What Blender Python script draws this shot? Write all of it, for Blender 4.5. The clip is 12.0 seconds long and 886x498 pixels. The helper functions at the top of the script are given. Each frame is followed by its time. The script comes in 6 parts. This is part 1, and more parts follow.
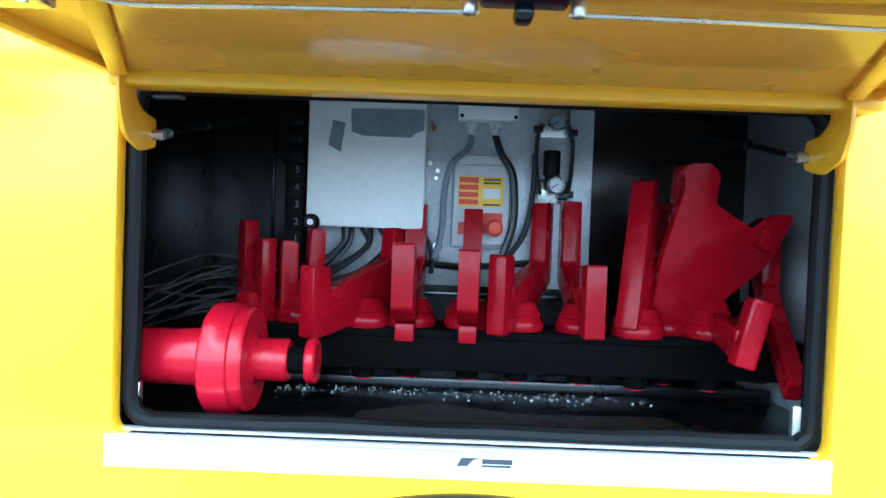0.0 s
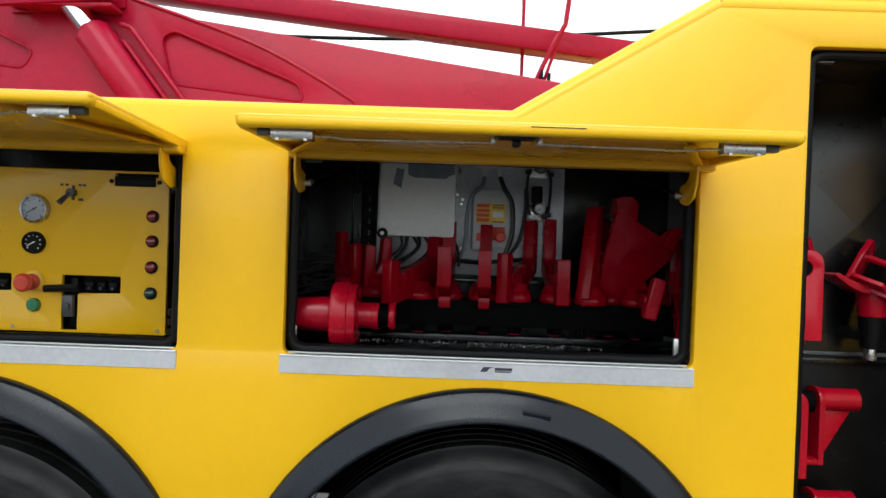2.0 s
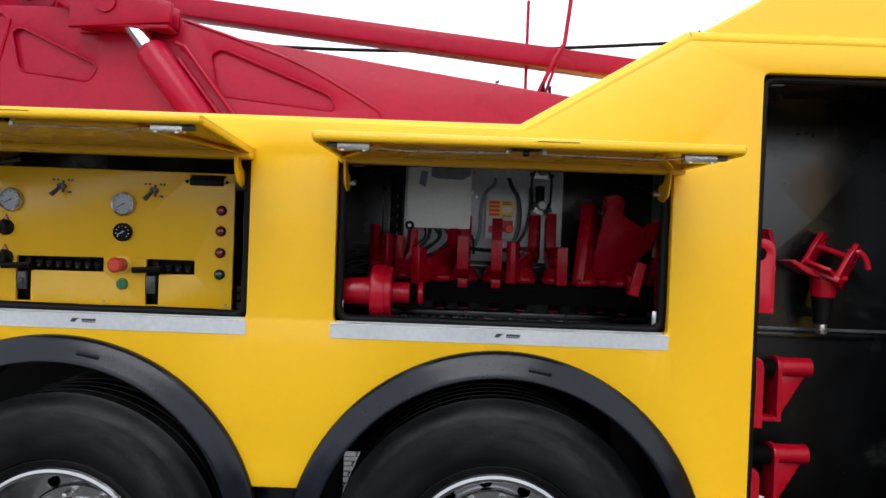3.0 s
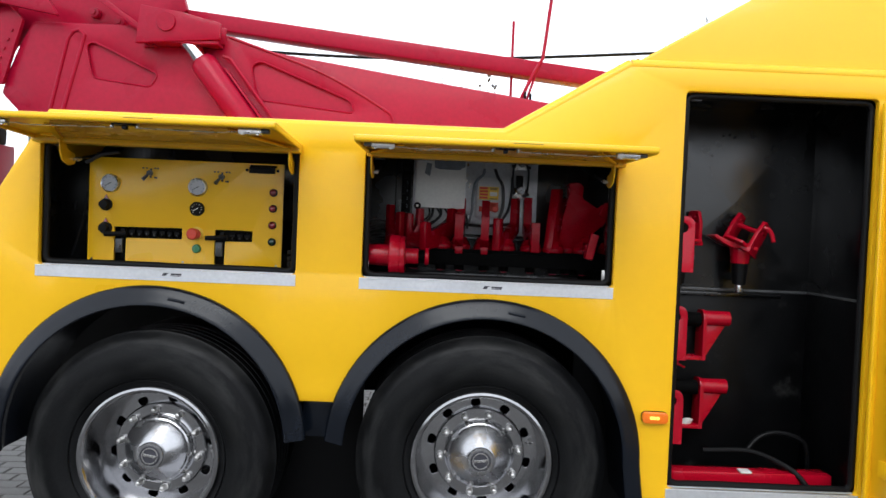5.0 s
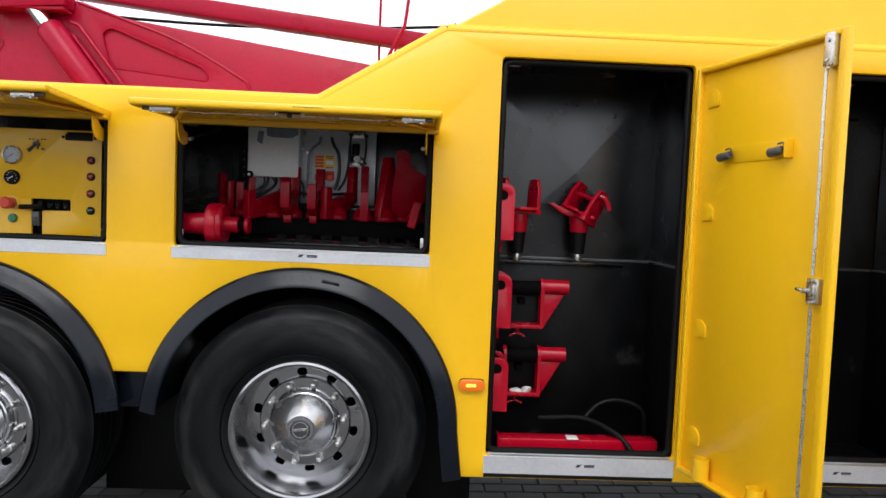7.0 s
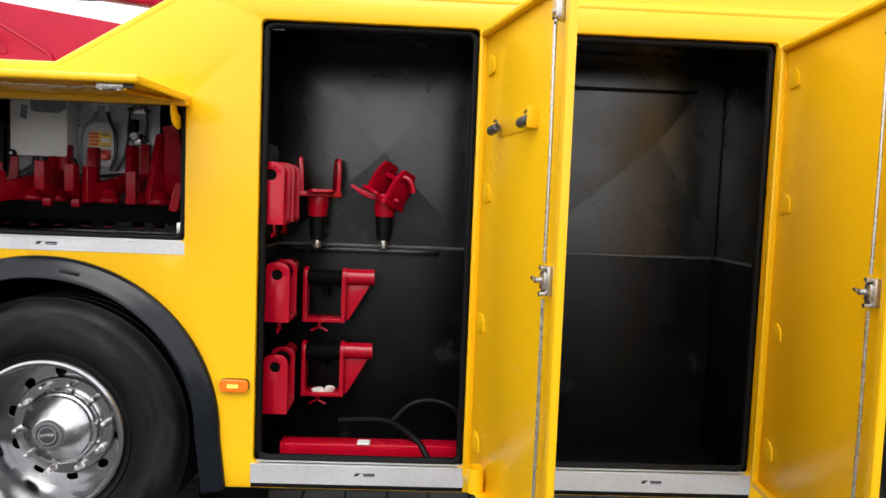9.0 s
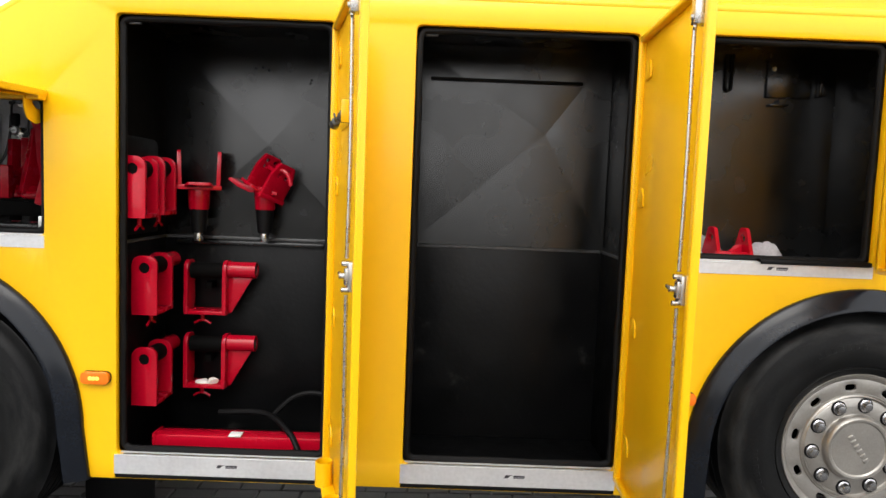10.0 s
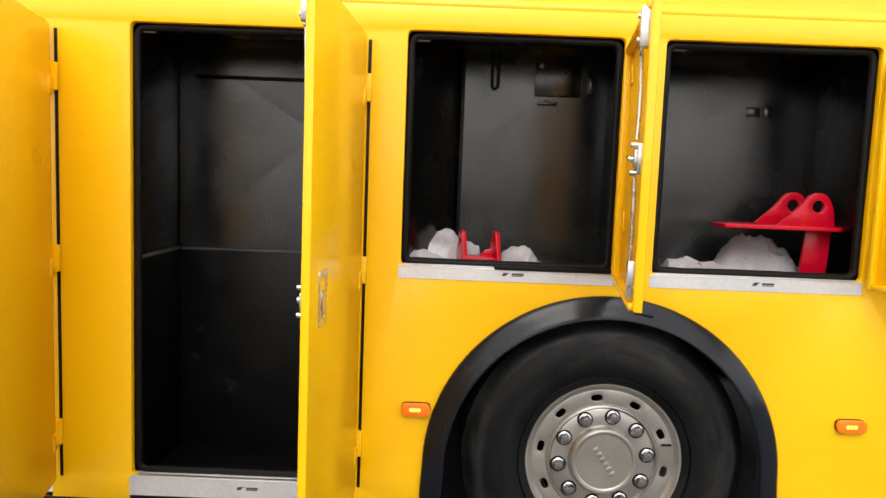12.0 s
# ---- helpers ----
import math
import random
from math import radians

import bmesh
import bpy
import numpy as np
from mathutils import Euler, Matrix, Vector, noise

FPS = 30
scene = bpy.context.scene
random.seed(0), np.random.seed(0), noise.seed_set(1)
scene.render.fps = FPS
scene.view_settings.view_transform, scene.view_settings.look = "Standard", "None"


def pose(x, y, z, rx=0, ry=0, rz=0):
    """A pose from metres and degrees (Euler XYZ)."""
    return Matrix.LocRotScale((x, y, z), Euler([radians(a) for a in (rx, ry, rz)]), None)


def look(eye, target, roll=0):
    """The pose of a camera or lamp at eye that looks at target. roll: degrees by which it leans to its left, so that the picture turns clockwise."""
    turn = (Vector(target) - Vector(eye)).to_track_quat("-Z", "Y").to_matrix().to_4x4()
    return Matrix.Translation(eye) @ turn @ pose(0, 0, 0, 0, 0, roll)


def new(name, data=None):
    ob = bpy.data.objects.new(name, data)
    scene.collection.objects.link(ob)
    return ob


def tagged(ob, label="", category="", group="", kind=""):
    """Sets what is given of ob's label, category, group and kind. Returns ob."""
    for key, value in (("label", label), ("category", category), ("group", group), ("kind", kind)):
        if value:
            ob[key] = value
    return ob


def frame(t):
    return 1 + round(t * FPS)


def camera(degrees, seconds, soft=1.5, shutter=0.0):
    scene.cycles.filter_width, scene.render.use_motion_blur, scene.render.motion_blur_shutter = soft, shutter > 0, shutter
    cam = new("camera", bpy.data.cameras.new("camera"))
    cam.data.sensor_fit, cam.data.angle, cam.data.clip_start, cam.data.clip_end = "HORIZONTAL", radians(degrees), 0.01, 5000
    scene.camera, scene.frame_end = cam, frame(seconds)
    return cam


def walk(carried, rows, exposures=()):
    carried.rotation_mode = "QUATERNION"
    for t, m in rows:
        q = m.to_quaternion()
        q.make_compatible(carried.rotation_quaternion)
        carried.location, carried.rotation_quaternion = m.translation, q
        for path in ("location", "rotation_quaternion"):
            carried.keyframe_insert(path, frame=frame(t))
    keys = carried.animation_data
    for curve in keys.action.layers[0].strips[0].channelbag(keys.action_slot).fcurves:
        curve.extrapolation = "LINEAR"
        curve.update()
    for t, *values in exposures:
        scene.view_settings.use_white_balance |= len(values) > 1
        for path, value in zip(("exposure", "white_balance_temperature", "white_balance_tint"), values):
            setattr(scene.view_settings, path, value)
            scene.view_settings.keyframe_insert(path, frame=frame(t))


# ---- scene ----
cam = camera(66.0, 12.0)
PATH = [
    (0, (1.312, -0.96, 1.577), (1.297, 1.039, 1.524), 2.1),
    (0.5, (1.322, -1.116, 1.593), (1.297, 0.884, 1.541), 1.9),
    (1, (1.269, -1.281, 1.571), (1.252, 0.719, 1.533), 2.1),
    (1.5, (1.235, -1.489, 1.576), (1.22, 0.511, 1.549), 2.1),
    (2, (1.243, -1.694, 1.563), (1.23, 0.306, 1.544), 2.0),
    (2.5, (1.212, -1.877, 1.557), (1.203, 0.123, 1.535), 2.0),
    (3, (1.18, -2.077, 1.534), (1.17, -0.077, 1.51), 2.1),
    (3.2, (1.166, -2.145, 1.539), (1.159, -0.146, 1.512), 2.3),
    (4.8, (1.122, -2.695, 1.471), (1.139, -0.696, 1.432), 2.4),
    (5, (1.146, -2.758, 1.467), (1.162, -0.759, 1.419), 2.4),
    (5.5, (1.248, -2.845, 1.465), (1.277, -0.846, 1.405), 2.4),
    (6, (1.463, -2.874, 1.469), (1.506, -0.876, 1.398), 2.4),
    (6.5, (1.645, -2.851, 1.463), (1.699, -0.853, 1.375), 2.4),
    (7, (1.827, -2.748, 1.45), (1.892, -0.752, 1.342), 2.3),
    (7.2, (1.923, -2.719, 1.469), (1.98, -0.724, 1.345), 2.3),
    (9, (2.717, -2.493, 1.447), (2.784, -0.498, 1.314), 2.2),
    (9.5, (3.01, -2.485, 1.469), (3.051, -0.491, 1.312), 2.2),
    (10, (3.299, -2.493, 1.488), (3.316, -0.5, 1.32), 2.2),
    (10.5, (3.53, -2.461, 1.494), (3.537, -0.47, 1.305), 2.1),
    (11, (3.767, -2.408, 1.53), (3.759, -0.417, 1.34), 2.2),
    (11.5, (4.048, -2.415, 1.54), (4.039, -0.424, 1.353), 2.2),
    (12, (4.312, -2.399, 1.559), (4.305, -0.408, 1.372), 2.2),
]
walk(cam, [(t, look(eye, target, roll)) for t, eye, target, roll in PATH],
     exposures=[(0, 1.95, 4500, -7), (0.5, 1.45, 4500, -13), (1.0, 0.75, 5400, -3), (1.5, 0.12, 6250, 6), (2.0, -0.04, 6100, 4), (2.5, -0.13, 6100, 8), (3.2, -0.08, 6080, 9), (5.0, 0.0, 6050, 9), (7.0, -0.03, 6200, 11), (9.0, 0.3, 6550, 11), (10.5, 0.48, 6650, 8), (11.4, 0.58, 6650, 4), (12.0, 0.42, 6850, 11)])

# ---- sky and sun: bright overcast ----
world = bpy.data.worlds.new("overcast_sky")
scene.world = world
world.use_nodes = True
wn, wl = world.node_tree.nodes, world.node_tree.links
sky = wn.new("ShaderNodeTexSky")
sky.sky_type, sky.sun_disc = "NISHITA", False
sky.sun_elevation, sky.sun_rotation = radians(47), radians(184)
cloud = wn.new("ShaderNodeMix")
cloud.data_type = "RGBA"
cloud.inputs[0].default_value = 0.92
wl.new(sky.outputs[0], cloud.inputs[6])
cloud.inputs[7].default_value = (11.0, 11.0, 11.2, 1)
wl.new(cloud.outputs[2], wn["Background"].inputs[0])
wn["Background"].inputs[1].default_value = 0.16
sun = new("sun", bpy.data.lights.new("sun", "SUN"))
sun.data.energy, sun.data.angle, sun.data.color = 1.4, radians(35), (1.0, 0.97, 0.92)
sun.matrix_world = look((-0.5, -7.5, 8.0), (0, 0, 0))


# ---- materials ----
def material(name, color, rough=0.5, metal=0.0, coat=0.0, vary=0.08, scale=6.0, bump=0.0, bump_scale=60.0,
             streak=0.0, spec=0.5, rough_vary=0.08, tint=None, piece=0.0, stain=None):
    m = bpy.data.materials.new(name)
    m.use_nodes = True
    n, l = m.node_tree.nodes, m.node_tree.links
    b = n["Principled BSDF"]
    b.inputs["Metallic"].default_value = metal
    b.inputs["Coat Weight"].default_value = coat
    b.inputs["Coat Roughness"].default_value = 0.06
    b.inputs["Specular IOR Level"].default_value = spec
    co = n.new("ShaderNodeTexCoord")
    large, fine = n.new("ShaderNodeTexNoise"), n.new("ShaderNodeTexNoise")
    large.inputs["Scale"].default_value, large.inputs["Detail"].default_value = scale, 4
    fine.inputs["Scale"].default_value, fine.inputs["Detail"].default_value = scale * 14, 3
    for t in (large, fine):
        l.new(co.outputs["Object"], t.inputs["Vector"])
    add = n.new("ShaderNodeMath")
    add.operation = "ADD"
    l.new(large.outputs[0], add.inputs[0])
    l.new(fine.outputs[0], add.inputs[1])
    ramp = n.new("ShaderNodeValToRGB")
    low = tint or tuple(c * (1 - 2.2 * vary) for c in color)
    ramp.color_ramp.elements[0].position, ramp.color_ramp.elements[1].position = 0.3, 0.7
    ramp.color_ramp.elements[0].color = (*low, 1)
    ramp.color_ramp.elements[1].color = (*(min(1, c * (1 + vary)) for c in color), 1)
    half = n.new("ShaderNodeMath")
    half.operation = "MULTIPLY"
    half.inputs[1].default_value = 0.5
    l.new(add.outputs[0], half.inputs[0])
    l.new(half.outputs[0], ramp.inputs[0])
    out = ramp.outputs[0]
    if piece:
        info, hsv, rng = n.new("ShaderNodeObjectInfo"), n.new("ShaderNodeHueSaturation"), n.new("ShaderNodeMapRange")
        rng.inputs[3].default_value, rng.inputs[4].default_value = 1 - piece, 1 + piece
        l.new(info.outputs["Random"], rng.inputs[0])
        l.new(rng.outputs[0], hsv.inputs["Value"])
        l.new(out, hsv.inputs["Color"])
        out = hsv.outputs[0]
    if stain:
        for size, lo, hi in ((7.0, 0.63, 0.95), (75.0, 0.66, 0.74), (170.0, 0.67, 0.72)):
            s, sr, mx = n.new("ShaderNodeTexNoise"), n.new("ShaderNodeMapRange"), n.new("ShaderNodeMix")
            s.inputs["Scale"].default_value, s.inputs["Detail"].default_value, s.inputs["Roughness"].default_value = size, 8, 0.65
            l.new(co.outputs["Object"], s.inputs["Vector"])
            sr.inputs[1].default_value, sr.inputs[2].default_value = lo, hi
            l.new(s.outputs[0], sr.inputs[0])
            mx.data_type = "RGBA"
            l.new(sr.outputs[0], mx.inputs[0])
            l.new(out, mx.inputs[6])
            mx.inputs[7].default_value = (*stain, 1)
            out = mx.outputs[2]
    l.new(out, b.inputs["Base Color"])
    rr = n.new("ShaderNodeMapRange")
    rr.inputs[1].default_value, rr.inputs[2].default_value = 0.3, 0.7
    rr.inputs[3].default_value, rr.inputs[4].default_value = max(0.02, rough - rough_vary), min(1, rough + rough_vary)
    l.new(large.outputs[0], rr.inputs[0])
    l.new(rr.outputs[0], b.inputs["Roughness"])
    if bump or streak:
        bn, tex = n.new("ShaderNodeBump"), n.new("ShaderNodeTexNoise")
        tex.inputs["Scale"].default_value, tex.inputs["Detail"].default_value = bump_scale, 5
        bn.inputs["Strength"].default_value, bn.inputs["Distance"].default_value = max(bump, streak), 0.002
        mp = n.new("ShaderNodeMapping")
        if streak:
            mp.inputs["Scale"].default_value = (0.03, 1, 1)
        l.new(co.outputs["Object"], mp.inputs[0])
        l.new(mp.outputs[0], tex.inputs["Vector"])
        l.new(tex.outputs[0], bn.inputs["Height"])
        l.new(bn.outputs[0], b.inputs["Normal"])
    return m


def glow(name, color, strength, base):
    m = material(name, base, 0.2, coat=0.5)
    b = m.node_tree.nodes["Principled BSDF"]
    b.inputs["Emission Color"].default_value, b.inputs["Emission Strength"].default_value = (*color, 1), strength
    return m


YELLOW = material("yellow_gloss_paint", (0.86, 0.490, 0.005), 0.32, coat=0.20, spec=0.35, vary=0.012, scale=1.2, bump=0.02, bump_scale=9, rough_vary=0.06)
RED = material("red_gloss_paint", (0.43, 0.002, 0.017), 0.24, coat=0.10, spec=0.30, vary=0.08, scale=7, bump=0.10, bump_scale=40)
FORK_RED = material("dark_red_tool_paint", (0.29, 0.0006, 0.009), 0.25, coat=0.06, spec=0.16, vary=0.12, scale=9, bump=0.14, bump_scale=45)
BRUSHED = material("brushed_hub_aluminium", (0.56, 0.56, 0.57), 0.24, metal=1.0, vary=0.05, scale=12, bump=0.06, bump_scale=90)
# the yellow paint made browner: underside shade and reflection in the colour
OCHRE = material("ochre_shaded_underside", (0.70, 0.39, 0.045), 0.26, coat=0.25, spec=0.35, vary=0.06, scale=4, bump=0.04, bump_scale=25)
BOOM_RED = material("weathered_red_paint", (0.35, 0.003, 0.028), 0.32, coat=0.06, spec=0.18, vary=0.10, scale=3, bump=0.06, bump_scale=18)
BLACK = material("black_lacquered_sheet", (0.0036, 0.0040, 0.0044), 0.25, vary=0.3, scale=5, spec=0.72, stain=(0.04, 0.04, 0.038), bump=0.10, bump_scale=9, rough_vary=0.07)
PLASTIC = material("grained_black_plastic", (0.0050, 0.0072, 0.0120), 0.22, vary=0.2, scale=9, bump=0.05, bump_scale=300, rough_vary=0.05, spec=0.30)
RUBBER = material("dusty_tyre_rubber", (0.0030, 0.0033, 0.0038), 0.5, spec=0.18, stain=(0.024, 0.024, 0.025), vary=0.45, scale=8, bump=0.15, bump_scale=70, rough_vary=0.1)
# black rubber, also used for dark strips that stand in for shade
SEAL = material("black_rubber_and_shade_strips", (0.004, 0.004, 0.0045), 0.5, spec=0.16, vary=0.2, scale=12, bump=0.1, bump_scale=120)
ALU = material("brushed_aluminium", (0.74, 0.75, 0.77), 0.42, metal=0.6, vary=0.06, scale=5, streak=0.12, bump_scale=160)
POLISHED = material("polished_wheel_aluminium", (0.40, 0.40, 0.41), 0.17, metal=1.0, vary=0.06, scale=9, bump=0.05, bump_scale=14)
SILVER = material("silver_painted_steel", (0.36, 0.345, 0.32), 0.36, metal=0.75, vary=0.07, scale=10, bump=0.05, bump_scale=50)
CHROME = material("chrome", (0.80, 0.80, 0.82), 0.08, metal=1.0, vary=0.03, scale=8)
STEEL = material("zinc_plated_steel", (0.60, 0.59, 0.57), 0.28, metal=0.9, vary=0.10, scale=20)
GREY = material("grey_powder_coat", (0.56, 0.57, 0.58), 0.45, vary=0.06, scale=8, bump=0.05, bump_scale=120)
BACKPLATE = material("dull_galvanised_plate", (0.62, 0.64, 0.67), 0.42, metal=0.35, vary=0.12, scale=9, bump=0.06, bump_scale=40)
LIGHTBOX = material("light_grey_enclosure_paint", (0.74, 0.75, 0.72), 0.42, vary=0.05, scale=6, tint=(0.66, 0.67, 0.65))
TAPE = material("grey_cloth_tape", (0.20, 0.23, 0.26), 0.6, vary=0.2, scale=30, bump=0.2, bump_scale=200)
CABLE = material("black_cable_sheath", (0.014, 0.015, 0.018), 0.36, vary=0.2, scale=20)
WHITE = material("white_label", (0.78, 0.78, 0.76), 0.5, vary=0.04, scale=20)
LABEL_YELLOW = material("yellow_label", (0.85, 0.55, 0.05), 0.45, vary=0.05, scale=30)
LABEL_RED = material("red_label", (0.66, 0.06, 0.03), 0.45, vary=0.08, scale=30)
BLUE = material("blue_sign_film", (0.055, 0.25, 0.42), 0.3, coat=0.4, vary=0.06, scale=5)
INK = material("dark_print", (0.04, 0.04, 0.05), 0.5, vary=0.1, scale=30)
# near-black; several parts carry their shade in this colour
SHADE_BLACK = material("near_black_grease_and_shade", (0.002, 0.002, 0.002), 0.8, spec=0.08, vary=0.2, scale=20)
MATT = material("black_matt_lining", (0.0032, 0.0034, 0.0038), 0.38, spec=0.18, vary=0.3, scale=9, stain=(0.06, 0.06, 0.057), bump=0.42, bump_scale=48)
SIDE = material("light_grey_primed_sheet", (0.36, 0.39, 0.40), 0.36, vary=0.15, scale=6, bump=0.08, bump_scale=30)
WIRE = material("dull_thin_wire", (0.035, 0.034, 0.032), 0.45, vary=0.3, scale=20)
MAT_BROWN = material("worn_brown_black_mat", (0.022, 0.017, 0.014), 0.32, vary=0.4, scale=14, bump=0.5, bump_scale=40)
# dark grey for small fittings, and for the ledges' painted highlight
DARK_GREY = material("dark_grey_and_edge_highlight", (0.09, 0.092, 0.095), 0.35, vary=0.3, scale=30)
WALL = material("dull_grey_unseen_wall", (0.22, 0.22, 0.21), 0.7, vary=0.15, scale=0.6, bump=0.1, bump_scale=4)
BAG = material("crumpled_white_plastic_film", (0.56, 0.545, 0.585), 0.34, coat=0.05, vary=0.16, scale=7, bump=0.4, bump_scale=30)
BAG.node_tree.nodes["Principled BSDF"].inputs["Transmission Weight"].default_value = 0.4
DIAL = material("dial_face", (0.27, 0.29, 0.31), 0.35, coat=0.8, vary=0.03, scale=30)
GREEN = material("green_push_button", (0.04, 0.22, 0.10), 0.3, coat=0.4, vary=0.1, scale=20)
DARKRED = material("dark_red_lens", (0.22, 0.008, 0.012), 0.15, coat=0.8, vary=0.1, scale=20)
DARKGREEN = material("dark_green_lens", (0.012, 0.05, 0.03), 0.15, coat=0.8, vary=0.1, scale=20)
AMBER = material("amber_lens", (0.92, 0.19, 0.004), 0.2, coat=0.8, vary=0.08, scale=20)
AMBER_LIT = glow("lit_amber_diodes", (1.0, 0.42, 0.06), 2.2, (0.9, 0.35, 0.03))
# pavers darkened all over: the shade under the truck is in the colour
PAVER = material("shade_darkened_grey_paver", (0.070, 0.068, 0.065), 0.6, vary=0.22, scale=14, bump=0.4, bump_scale=120, piece=0.22)
SAND = material("joint_sand_and_ground", (0.05, 0.048, 0.043), 0.8, vary=0.25, scale=3, bump=0.4, bump_scale=60)


def tyre_material():
    """Black rubber with dust rubbed round the side wall in faint rings."""
    m = material("road_worn_tyre_rubber", (0.0034, 0.0037, 0.0042), 0.5, spec=0.2, vary=0.4, scale=8, bump=0.14, bump_scale=70, rough_vary=0.1)
    n, l = m.node_tree.nodes, m.node_tree.links
    b = n["Principled BSDF"]
    co, sep = n.new("ShaderNodeTexCoord"), n.new("ShaderNodeSeparateXYZ")
    l.new(co.outputs["Object"], sep.inputs[0])

    def calc(op, p, q):
        k = n.new("ShaderNodeMath")
        k.operation = op
        for i, v in enumerate((p, q)):
            if isinstance(v, (int, float)):
                k.inputs[i].default_value = v
            else:
                l.new(v, k.inputs[i])
        return k.outputs[0]

    x, z = sep.outputs[0], sep.outputs[2]
    radius = calc("SQRT", calc("ADD", calc("MULTIPLY", x, x), calc("MULTIPLY", z, z)), 0)
    ring = n.new("ShaderNodeCombineXYZ")
    l.new(calc("MULTIPLY", radius, 9), ring.inputs[0])
    l.new(calc("MULTIPLY", x, 2.2), ring.inputs[1])
    l.new(calc("MULTIPLY", z, 2.2), ring.inputs[2])
    tex = n.new("ShaderNodeTexNoise")
    tex.inputs["Scale"].default_value, tex.inputs["Detail"].default_value, tex.inputs["Roughness"].default_value = 1.0, 6, 0.62
    l.new(ring.outputs[0], tex.inputs["Vector"])
    dust, band = n.new("ShaderNodeMapRange"), n.new("ShaderNodeMapRange")
    dust.inputs[1].default_value, dust.inputs[2].default_value = 0.46, 0.74
    l.new(tex.outputs[0], dust.inputs[0])
    band.interpolation_type = "SMOOTHSTEP"
    band.inputs[1].default_value, band.inputs[2].default_value = 0.33, 0.43
    l.new(radius, band.inputs[0])
    mix = n.new("ShaderNodeMix")
    mix.data_type = "RGBA"
    l.new(calc("MULTIPLY", dust.outputs[0], band.outputs[0]), mix.inputs[0])
    l.new(b.inputs["Base Color"].links[0].from_socket, mix.inputs[6])
    mix.inputs[7].default_value = (0.034, 0.034, 0.033, 1)
    l.new(mix.outputs[2], b.inputs["Base Color"])
    return m


TYRE = tyre_material()
BARK = material("bare_tree_bark", (0.10, 0.075, 0.055), 0.8, vary=0.3, scale=6)
LEAF = material("autumn_leaf", (0.16, 0.085, 0.03), 0.6, vary=0.4, scale=4)


# ---- mesh helpers ----
def join(bm, other):
    me = bpy.data.meshes.new("tmp")
    other.to_mesh(me)
    other.free()
    bm.from_mesh(me)
    bpy.data.meshes.remove(me)
    return bm


def soften(bm, width, seg=2, least=0.5):
    if width > 0:
        edges = [e for e in bm.edges if len(e.link_faces) == 2 and e.calc_face_angle(0) > least]
        bmesh.ops.bevel(bm, geom=edges, offset=width, segments=seg, profile=0.5, affect="EDGES", clamp_overlap=True)
    return bm


def box(bm, lo, hi, bev=0.002, m=None, seg=2):
    t = bmesh.new()
    bmesh.ops.create_cube(t, size=1)
    c = [(a + b) / 2 for a, b in zip(lo, hi)]
    s = [abs(b - a) for a, b in zip(lo, hi)]
    for v in t.verts:
        v.co = Vector((v.co.x * s[0] + c[0], v.co.y * s[1] + c[1], v.co.z * s[2] + c[2]))
    soften(t, min(bev, min(s) * 0.45), seg)
    if m:
        t.transform(m)
    return join(bm, t)


def bar(bm, a, b, w, d, bev=0.003, up=(0, 0, 1)):
    """A square bar from a to b, w wide across and d deep."""
    a, b = Vector(a), Vector(b)
    z = (b - a).normalized()
    x = z.cross(Vector(up))
    if x.length < 1e-3:
        x = Vector((1, 0, 0))
    x.normalize()
    y = z.cross(x)
    m = Matrix((x, y, z)).transposed().to_4x4()
    m.translation = a
    return box(bm, (-w / 2, -d / 2, 0), (w / 2, d / 2, (b - a).length), bev, m)


def rod(bm, a, b, r, seg=20, r2=None, bev=0.0):
    a, b = Vector(a), Vector(b)
    t = bmesh.new()
    bmesh.ops.create_cone(t, cap_ends=True, segments=seg, radius1=r, radius2=r if r2 is None else r2, depth=(b - a).length)
    soften(t, bev, 2, 0.9)
    m = (b - a).to_track_quat("Z", "Y").to_matrix().to_4x4()
    m.translation = (a + b) / 2
    t.transform(m)
    return join(bm, t)


def smooth_path(pts, n=8):
    """A Catmull-Rom line through pts."""
    p = [Vector(q) for q in pts]
    p = [p[0] * 2 - p[1]] + p + [p[-1] * 2 - p[-2]]
    out = []
    for i in range(1, len(p) - 2):
        for k in range(n):
            u = k / n
            out.append(0.5 * (2 * p[i] + (p[i + 1] - p[i - 1]) * u + (2 * p[i - 1] - 5 * p[i] + 4 * p[i + 1] - p[i + 2]) * u * u
                              + (3 * p[i] - p[i - 1] - 3 * p[i + 1] + p[i + 2]) * u ** 3))
    return out + [p[-2]]


def tube(bm, pts, r, seg=10, closed=False, squash=1.0):
    t = bmesh.new()
    pts = [Vector(p) for p in pts]
    rings, n, side = [], len(pts), None
    for i, p in enumerate(pts):
        d = (pts[(i + 1) % n] - pts[i - 1]) if closed else (pts[min(i + 1, n - 1)] - pts[max(i - 1, 0)])
        d.normalize()
        if side is None:
            side = d.orthogonal().normalized()
        side = (side - d * side.dot(d)).normalized()
        up = d.cross(side)
        rings.append([t.verts.new(p + (side * math.cos(a) + up * math.sin(a) * squash) * r)
                      for a in (2 * math.pi * k / seg for k in range(seg))])
    for i in range(n if closed else n - 1):
        a, b = rings[i], rings[(i + 1) % n]
        for k in range(seg):
            t.faces.new((a[k], a[(k + 1) % seg], b[(k + 1) % seg], b[k]))
    if not closed:
        t.faces.new(rings[0][::-1])
        t.faces.new(rings[-1])
    bmesh.ops.recalc_face_normals(t, faces=t.faces)
    return join(bm, t)


